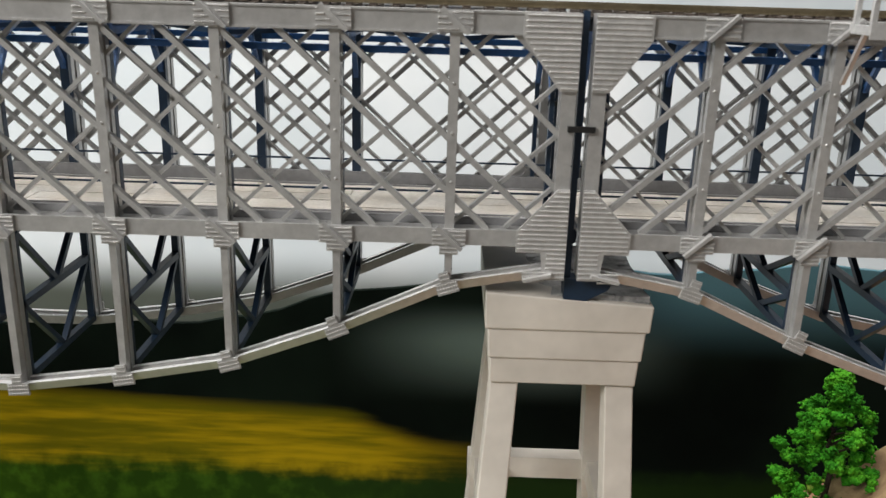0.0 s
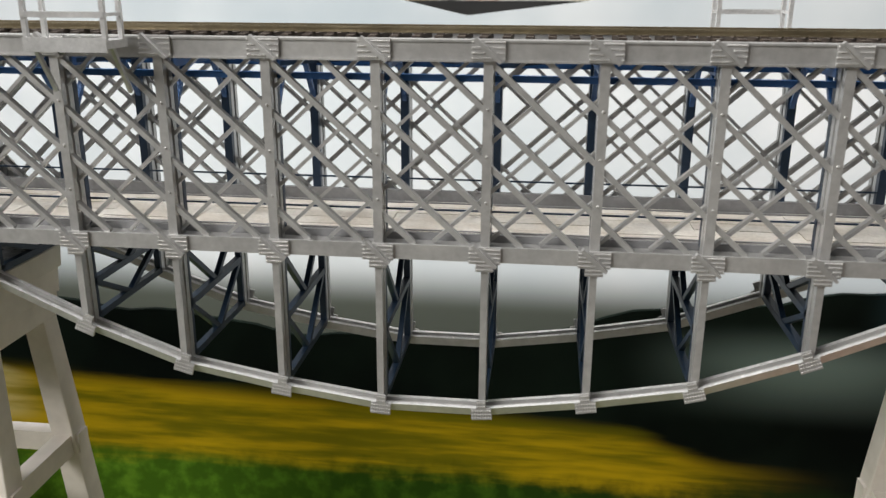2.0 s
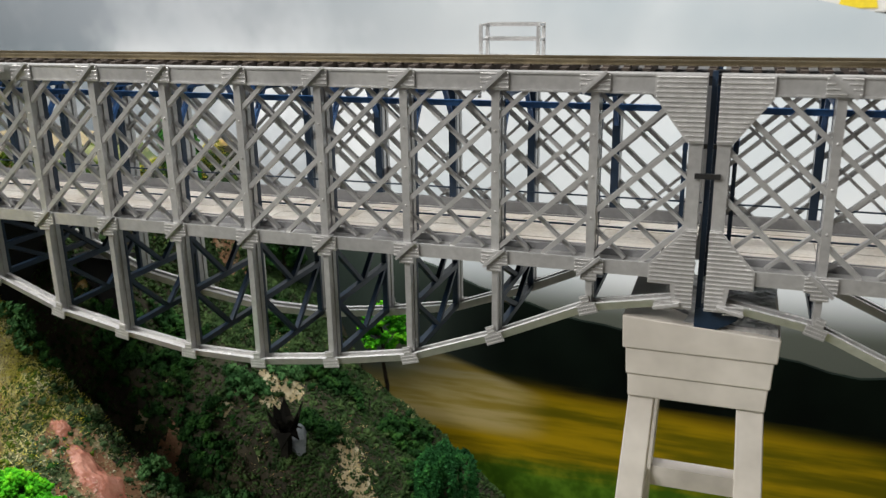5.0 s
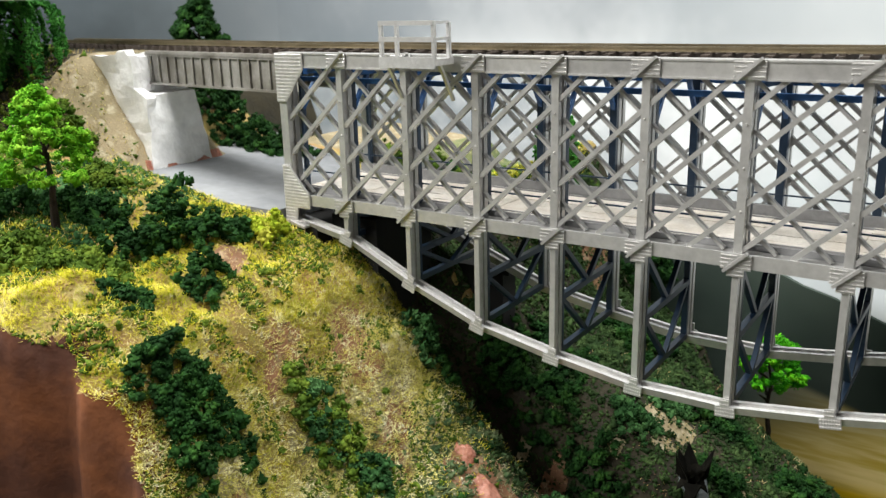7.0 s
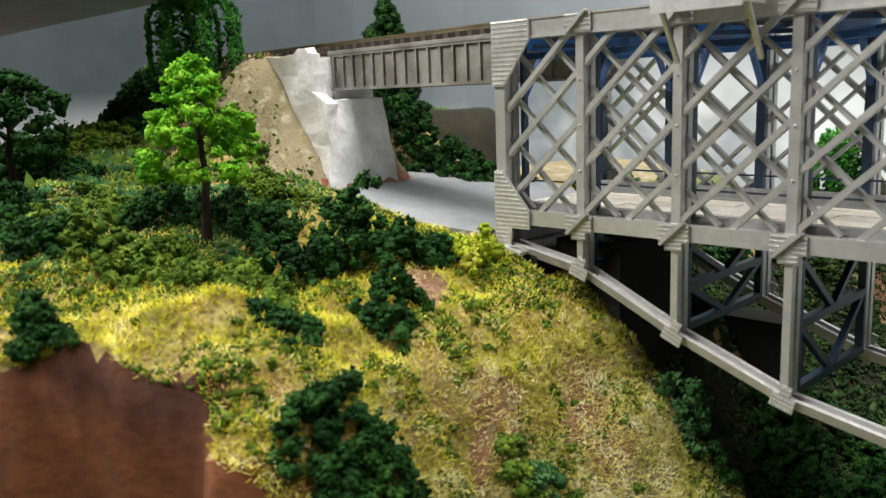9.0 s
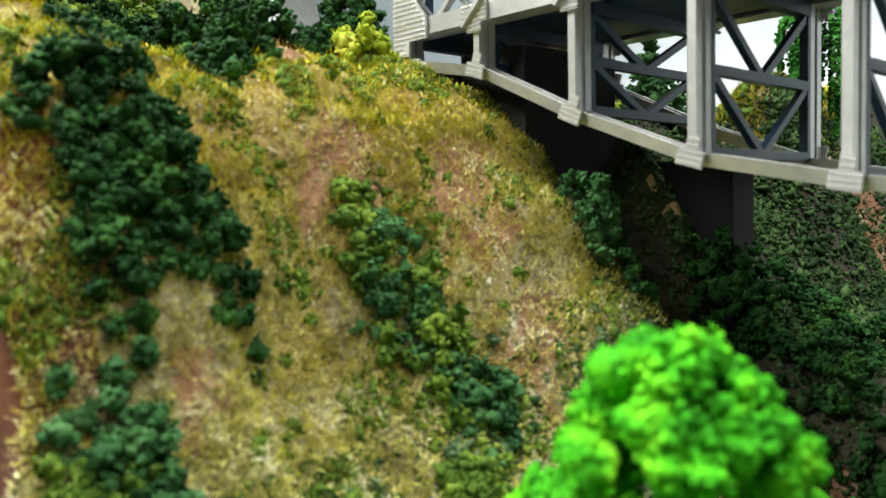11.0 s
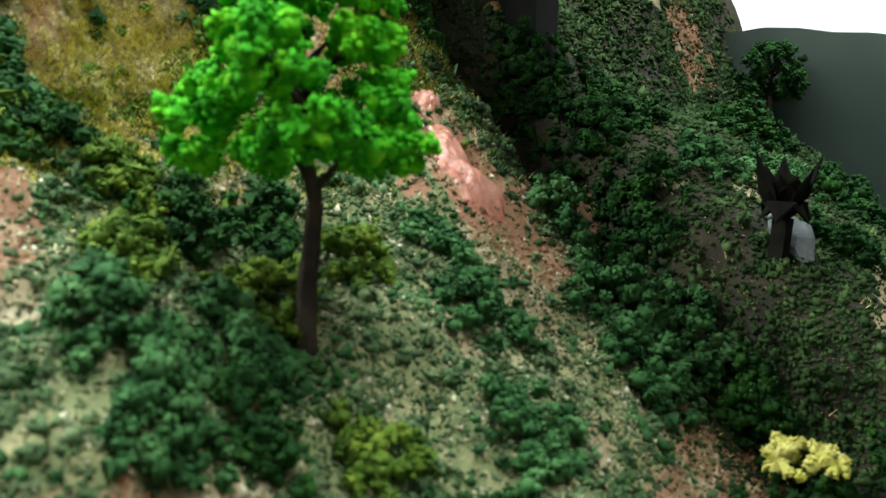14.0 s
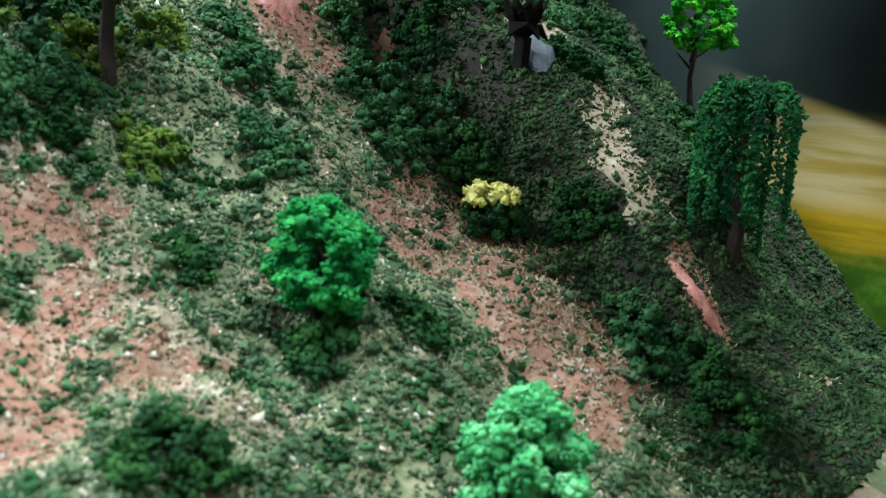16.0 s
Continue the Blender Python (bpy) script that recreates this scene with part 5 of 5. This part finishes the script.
for where, bushes in (("the grassy plateau", PLATEAU_BUSHES), ("the straw-covered bank", BANK_BUSHES), ("the mossy slope", SLOPE_BUSHES),
                      ("the slope's foot", FOOT_BUSHES), ("the shaded gully", GULLY_BUSHES), ("the far hillside", FAR_BUSHES)):
    for bx, by, br, bh, tint in bushes:
        bush(bx, by, br, bh, (LEAF_DARK, LEAF_OLIVE, LEAF_YELLOW, LEAF_PINE)[tint], BUSH_WORDS[tint] % where, seed, int(26 + br * br * 3.2e5), 0.0024)
        seed += 1


blossom_bush(-0.551, 0.018, 0.0112, 0.0150, 77)


def palm_stump():
    """A dark dead palm with stiff fronds beside a pale stone."""
    z = float(height(-0.583, 0.064))
    t = thing("dead_palm", "blackened stubby palm with stiff upright fronds", "tree", at=(-0.583, 0.064, z))
    part("trunk", Shape().bar((0, 0, -0.003), (0.001, 0, 0.012), 0.0044, 0.0044, (0, 1, 0)).mesh("trunk", CHAR), t)
    for i in range(14):
        a = i * 0.7 if i < 9 else i * 1.257
        k = 0.75 + 0.25 * math.sin(i * 2.3)
        d = Vector((math.cos(a), math.sin(a), 0))
        b = Vector((0.001, 0, 0.010))
        s = Shape()
        tip, mid, side = b + d * (0.0105 if i < 9 else 0.014) * k + Vector((0, 0, (0.021 if i < 9 else 0.001) * k)), b + d * 0.0062 * k + Vector((0, 0, 0.009 if i < 9 else 0.006)), d.cross(Vector((0, 0, 1))) * 0.0040
        up = Vector((0, 0, 0.0010))
        s.add([b, mid + side, tip, mid - side, b + up, mid + side + up, tip + up, mid - side + up],
              [(0, 3, 2, 1), (4, 5, 6, 7), (0, 1, 5, 4), (1, 2, 6, 5), (2, 3, 7, 6), (3, 0, 4, 7)])
        part("frond", s.mesh("frond", CHAR), t)


def rock(name, x, y, r, material, label, seed, squash=0.45, sink=0.25):
    """A lump that follows the slope, flattened along its normal."""
    rng = np.random.RandomState(seed)
    e = 0.006
    n = Vector((-(float(height(x + e, y)) - float(height(x - e, y))) / (2 * e), -(float(height(x, y + e)) - float(height(x, y - e))) / (2 * e), 1)).normalized()
    turn = n.to_track_quat("Z", "X").to_matrix()
    v = ICO_V * (1 + 0.17 * rng.normal(size=(len(ICO_V), 1))) * np.array([r * 1.35, r * 0.8, r * squash])
    v = v @ np.array(turn).T
    ob = new(name, array_mesh(name, v, ICO_F, material, seed != 1))
    ob.location = Vector((x, y, float(height(x, y)))) + n * r * squash * (0.5 - sink)
    return tagged(ob, label, "rock", "rocks on the hillside")


def clay_face(x, y, long, wide, rise, label, seed):
    """A ragged sheet of wet clay that stands a little proud of the slope and runs to a point uphill."""
    n, v, f = 34, [], []
    s0 = float(along(x))
    for i in range(n + 1):
        for j in range(n + 1):
            p, q = 2 * i / n - 1, 2 * j / n - 1
            px, py = float(np.interp(s0 + p * long, PROFILE_S, PROFILE_X)), y + q * wide
            taper = 0.45 + 0.55 * (p + 1) / 2
            w = noise.noise(Vector((p * 1.6 + seed, q * 1.6, 0.5))) * 0.35
            r = math.hypot(p, q / taper) + w
            ridge = noise.noise(Vector((p * 4 + seed, q * 7, 1.5))) * 0.0011 + noise.noise(Vector((p * 11, q * 16 + seed, 2.5))) * 0.0006
            v.append((px + 0.4 * max(0.0, 1 - r * r) * rise, py, float(height(px, py)) + min(1.0, 1.6 * (1 - r)) * rise + ridge * (r < 1.05)))
    for i in range(n):
        for j in range(n):
            k = i * (n + 1) + j
            f.append((k, k + n + 1, k + n + 2, k + 1))
    low = [(a, b, c - 0.004) for a, b, c in v]
    f += [tuple(len(v) + k for k in reversed(q)) for q in f]
    ob = new("clay_face", mesh_of("clay_face", v + low, f, PINKROCK, True))
    return tagged(ob, label, "clay face", "rocks on the hillside")


palm_stump()
BROWNROCK = speckled("brown_rock", (0.20, 0.12, 0.06), (0.34, 0.24, 0.12), 50, 0.8, 0, 0.8, 250, 0.001)
rock("rock", -0.584, 0.0742, 0.0085, STONE, "pale grey stone by the dead palm", 1, 0.55, 0.35)
clay_face(-0.637, -0.0125, 0.0150, 0.0095, 0.0035, "shiny wet pink clay face among bushes", 2)
clay_face(-0.657, -0.0090, 0.0065, 0.0045, 0.0030, "small shiny pink clay lump above bushes", 3)
clay_face(-0.499, 0.0590, 0.0120, 0.0055, 0.0020, "dull pink clay patch low on the slope", 6)
rock("rock", 0.190, 0.095, 0.042, BROWNROCK, "large mossy brown rock face", 4, 1.0, 0.1)

# ---- scatter: fibres and flock, uncountable ----


def blades(name, count, region, material, label, seed, length, dense):
    """Short static-grass fibres, thin bent triangles, thickest where dense(x, y) is high."""
    rng = np.random.RandomState(seed)
    x, y = np.interp(rng.uniform(along(region[0]), along(region[1]), count), PROFILE_S, PROFILE_X), rng.uniform(region[2], region[3], count)
    keep = rng.uniform(0, 1, count) < dense(x, y)
    x, y = x[keep], y[keep]
    n = len(x)
    z = height(x, y)
    keep = (z > -0.27) & (height(x, y - 0.003) > z - 0.012)
    x, y, z = x[keep], y[keep], z[keep]
    n = len(x)
    a, tilt, ln = rng.uniform(0, 6.283, n), rng.uniform(-0.1, 0.9, n), length * rng.uniform(0.4, 1.2, n)
    d = np.stack([np.cos(a) * np.cos(tilt), np.sin(a) * np.cos(tilt), np.sin(tilt)], 1)
    s = np.stack([-np.sin(a), np.cos(a), np.zeros(n)], 1) * 0.00014
    b = np.stack([x, y, z + rng.uniform(-0.0003, 0.0012, n)], 1)
    v = np.stack([b - s, b + s, b + d * ln[:, None] + s * 0.5, b + d * ln[:, None] - s * 0.5], 1).reshape(-1, 3)
    f = np.arange(4 * n).reshape(-1, 4)
    return tagged(new(name, array_mesh(name, v, f, material)), label, "grass", "", "stuff")


def flock(name, count, region, material, label, seed, size, dense):
    """Crumbs of ground foam."""
    rng = np.random.RandomState(seed)
    x, y = np.interp(rng.uniform(along(region[0]), along(region[1]), count), PROFILE_S, PROFILE_X), rng.uniform(region[2], region[3], count)
    keep = rng.uniform(0, 1, count) < dense(x, y)
    x, y = x[keep], y[keep]
    z = height(x, y)
    keep = (z > -0.27) & (height(x, y - 0.003) > z - 0.012)
    x, y, z = x[keep], y[keep], z[keep]
    r = size * rng.uniform(0.4, 1.3, len(x))
    v, f = crumbs(np.stack([x, y, z + r * rng.uniform(-0.2, 0.6, len(x))], 1), r, rng)
    return tagged(new(name, array_mesh(name, v.reshape(-1, 3), f.reshape(-1, 3), material, True)), label, "ground cover", "", "stuff")


def mats(name, count, region, material, label, seed, size, dense):
    """Low clumps of foam pellets that lie close together."""
    rng = np.random.RandomState(seed)
    x, y = np.interp(rng.uniform(along(region[0]), along(region[1]), count), PROFILE_S, PROFILE_X), rng.uniform(region[2], region[3], count)
    keep = rng.uniform(0, 1, count) < dense(x, y)
    x, y = x[keep], y[keep]
    z = height(x, y)
    keep = (z > -0.27) & (height(x, y - 0.003) > z - 0.012)
    x, y, z = x[keep], y[keep], z[keep]
    r = size * rng.uniform(0.5, 1.3, len(x))
    v, f, soft = lumps(np.stack([x, y, z + 0.25 * r], 1), r, rng, 9, 0.42, 6, 0.0005)
    return tagged(new(name, array_mesh(name, v, f, material, soft)), label, "ground cover", "", "stuff")


def patch(seed, cut, length=0.05):
    def at(x, y):
        return np.clip((waves(along(x), y, seed, [(length, 1.0), (length * 0.4, 0.6)]) - cut) * 2.0, 0, 1)
    return at


bank = lambda x, y: (1 - ease(x, -0.68, -0.63)) * (1 - np.minimum(0.95, 1.3 * bare(x, y)))
moss = lambda x, y: ease(x, -0.69, -0.65) * (1 - np.minimum(0.86, 1.25 * bare(x, y))) * (1 - 0.7 * pale(x, y))
open_land = lambda x, y: 1 - (x < -0.74) * (y > 0.004)
BANK = (-0.96, -0.62, -0.176, 0.02)
SLOPE = (-0.71, -0.43, -0.21, 0.012)
GULLY = (-0.74, -0.44, -0.004, 0.20)
blades("straw_tufts", 300000, BANK, STRAW, "yellow-green static grass fibres on the bank", 31, 0.0025, lambda x, y: open_land(x, y) * bank(x, y) * (1 - 0.6 * ease(x, -0.712, -0.685)) * (0.07 + 0.93 * ease(x, -0.845, -0.775)) * (0.45 + 0.55 * patch(5, -0.3)(x, y)))
blades("dry_fibres", 110000, BANK, DRYGRASS, "dry tan static grass fibres on clay", 32, 0.0026, lambda x, y: (0.18 + 0.10 * bare(x, y)) * (1 - 0.85 * ease(x, -0.715, -0.69)))
blades("slope_fibres", 140000, SLOPE, PALEGRASS, "pale grass fibres among the moss", 33, 0.0024, lambda x, y: ease(x, -0.70, -0.65) * (0.20 * patch(8, -0.1)(x, y) * (1 - bare(x, y)) + 0.6 * pale(x, y)))
blades("bank_fibres", 230000, (-0.74, -0.60, -0.165, 0.012), GREENGRASS, "pale green matted grass fibres low on the bank", 48, 0.0024, lambda x, y: ease(x, -0.735, -0.69) * (1 - ease(x, -0.680, -0.652)) * (0.45 + 0.55 * patch(31, -0.2, 0.03)(x, y)) * (1 - 0.35 * bare(x, y)))
blades("clay_fibres", 60000, SLOPE, PALEGRASS, "dry tan fibres over the bare slope", 41, 0.0024, lambda x, y: ease(x, -0.68, -0.63) * (0.12 + 0.5 * bare(x, y) + 0.3 * pale(x, y)))
flock("moss_flock", 205000, SLOPE, MOSS, "fine green ground foam over the slope", 34, 0.00056, lambda x, y: moss(x, y) * (0.30 + 0.35 * patch(6, -0.4)(x, y)))
mats("moss_mats", 4200, SLOPE, MOSS, "clumped mats of green foam over the slope", 61, 0.0017, lambda x, y: moss(x, y) * patch(23, -0.35, 0.035)(x, y))
mats("shade_mats", 1500, SLOPE, LEAF_DARK, "clumped mats of dark green foam over the slope", 62, 0.0018, lambda x, y: moss(x, y) * patch(24, 0.35, 0.030)(x, y))
mats("bank_mats", 1300, (-0.86, -0.65, -0.165, 0.0), LEAF_OLIVE, "clumped mats of olive foam over the bank", 63, 0.0014, lambda x, y: open_land(x, y) * bank(x, y) * patch(25, 0.2, 0.030)(x, y))
mats("gully_mats", 2200, (-0.70, -0.45, 0.0, 0.20), LEAF_GULLY_SHADE, "clumped mats of foam toned dark for the gully's shade", 64, 0.0020, lambda x, y: (1 - bare(x, y)) * (1 - pale(x, y)) * patch(26, 0.0, 0.035)(x, y))
flock("shade_flock", 45000, SLOPE, LEAF_PINE, "dull green tufts of foam over the slope", 42, 0.0009, lambda x, y: moss(x, y) * patch(15, 0.25, 0.03)(x, y))
flock("olive_flock", 85000, BANK, LEAF_OLIVE, "olive ground foam over the bank", 35, 0.0008, lambda x, y: open_land(x, y) * bank(x, y) * np.maximum(patch(7, 0.1)(x, y), 0.6 * (x < -0.85)) * (1 - 0.95 * (x < -0.862) * (y > -0.045)))
flock("far_flock", 40000, (-1.05, -0.43, -0.14, 0.21), LEAF_OLIVE, "olive ground foam in the distance", 36, 0.0016, lambda x, y: (1 - (x > -0.985) * (x < -0.755) * (y > 0.012)) * (1 - 0.96 * (x > -0.928) * (x < -0.862) * (y > -0.045)) * (0.3 + 0.7 * patch(9, -0.2)(x, y)) * np.where(x < -0.86, 1, 0))
flock("heath_flock", 60000, (-0.97, -0.79, -0.155, -0.01), LEAF_PINE, "dull green ground foam on the top of the bank", 47, 0.0010, lambda x, y: (1 - ease(x, -0.82, -0.77)) * (1 - (x < -0.862) * (y > -0.055)) * (0.10 + 0.6 * patch(18, 0.1)(x, y)))
flock("dark_flock", 75000, GULLY, LEAF_GULLY_SHADE, "dark green ground foam in the gully with bridge shade in its colour", 38, 0.0009, lambda x, y: (1 - 0.9 * bare(x, y)) * (1 - 0.8 * pale(x, y)) * (0.35 + 0.5 * patch(12, 0.0)(x, y)))
flock("gully_moss", 90000, (-0.62, -0.44, 0.004, 0.215), LEAF_GULLY_SHADE, "fine green ground foam with shade in its colour on the far slope", 45, 0.0006, lambda x, y: ease(x, -0.61, -0.55) * 0.55 * (1 - 0.9 * bare(x, y)) * (1 - 0.8 * pale(x, y)))
flock("back_flock", 36000, (-0.735, -0.58, 0.10, 0.225), LEAF_GULLY_SHADE, "dull green ground foam on the slope behind the bridge", 46, 0.0010, lambda x, y: ease(y, 0.10, 0.13) * ease(x, -0.715, -0.690) * (1 - 0.8 * bare(x, y)) * (0.25 + 0.75 * patch(17, -0.1)(x, y)))
blades("field_fibres", 26000, (-0.755, -0.70, 0.115, 0.215), STRAW, "yellow-green grass fibres behind the bridge end", 49, 0.0026, lambda x, y: 0.4 + 0.6 * patch(33, -0.2)(x, y))
flock("field_flock", 2600, (-0.80, -0.69, 0.115, 0.215), LEAF_OLIVE, "olive ground foam behind the bridge end", 50, 0.0010, lambda x, y: patch(34, 0.0)(x, y))
flock("pale_flecks", 15000, (-0.80, -0.44, -0.15, 0.012), PALE, "pale flecks scattered over the hillside", 39, 0.0005, lambda x, y: (0.12 + 0.88 * ease(x, -0.72, -0.68)) * (0.25 + 0.65 * patch(13, 0.2)(x, y)))
flock("clay_grains", 120000, (-0.70, -0.44, -0.16, 0.20), CLAYGRAIN, "crumbled pink clay grains on bare spots", 43, 0.0005, lambda x, y: (0.35 + 0.4 * (y > 0.01)) * np.where((x < -0.645) & (y < 0.02), 0, np.clip(bare(x, y) * 1.4 - 0.25, 0, 1)))
flock("straw_grains", 110000, (-0.72, -0.44, -0.16, 0.20), PALEGRASS, "pale crumbled straw on the slope", 44, 0.00045, lambda x, y: (0.30 - 0.16 * (y > 0.02)) * np.clip(pale(x, y) * 1.4 - 0.25, 0, 1))
blades("gully_fibres", 50000, (-0.70, -0.46, 0.0, 0.20), DRYGRASS, "dry fibres on the gully slope", 40, 0.0026, lambda x, y: 0.4 * bare(x, y) + 0.3 * pale(x, y))
flock("right_flock", 9000, (0.02, 0.5, 0.0, 0.21), LEAF_OLIVE, "olive ground foam beside the right pier", 37, 0.0022, patch(4, -0.4))

# ---- shop shelf behind the layout ----


def shelf():
    sh = thing("shop_shelf", "black shop shelf behind the sky sheet", "shelf")
    part("shelf_board", Shape().box(-0.6, 0.5, 0.55, 0.80, 0.052, 0.068).mesh("shelf_board", BLACK), sh)
    part("shelf_back", Shape().box(-0.6, 0.5, 0.80, 0.815, -0.5, 0.5).mesh("shelf_back", BLACK), sh)
    for x in (-0.6, 0.485):
        part("shelf_side", Shape().box(x, x + 0.015, 0.55, 0.80, FLOOR_Z, 0.5).mesh("shelf_side", BLACK), sh)


def carton(x, w, colours, seed):
    c = thing("product_carton", "printed cardboard carton with orange and yellow patches on a shelf", "box", "cartons on the shop shelf", at=(x, 0.60, 0.068))
    base = speckled("carton_%d" % seed, colours[0], tuple(k * 0.92 for k in colours[0]), 20, 0.5)
    part("carton_body", Shape().box(0, w, 0, 0.10, 0, 0.09).mesh("carton_body", base), c)
    n = len(colours) - 1
    for i in range(n):
        ink = speckled("ink_%d_%d" % (seed, i), colours[i + 1], colours[i + 1], 20, 0.5)
        a, b = w * (i + 0.15) / n, w * (i + 0.85) / n
        part("printed_patch", Shape().prism([(a, 0.003), (b, 0.003), (b - 0.006, 0.02 + 0.006 * i), (a + 0.004, 0.016)], -0.0008, 0.0).mesh("printed_patch", ink), c)


shelf()
carton(-0.40, 0.145, [(0.75, 0.74, 0.70), (0.80, 0.25, 0.04), (0.30, 0.32, 0.36), (0.80, 0.62, 0.03)], 1)
carton(-0.245, 0.15, [(0.75, 0.74, 0.70), (0.80, 0.25, 0.04), (0.35, 0.38, 0.42), (0.80, 0.66, 0.03)], 2)
carton(-0.085, 0.15, [(0.72, 0.72, 0.70), (0.80, 0.45, 0.04), (0.10, 0.25, 0.55), (0.75, 0.10, 0.05)], 3)
plain("valance", Shape().box(-1.42, -0.914, -0.16, -0.010, 0.0915, 0.130), CEIL, label="white overhanging panel above the hill", category="panel")
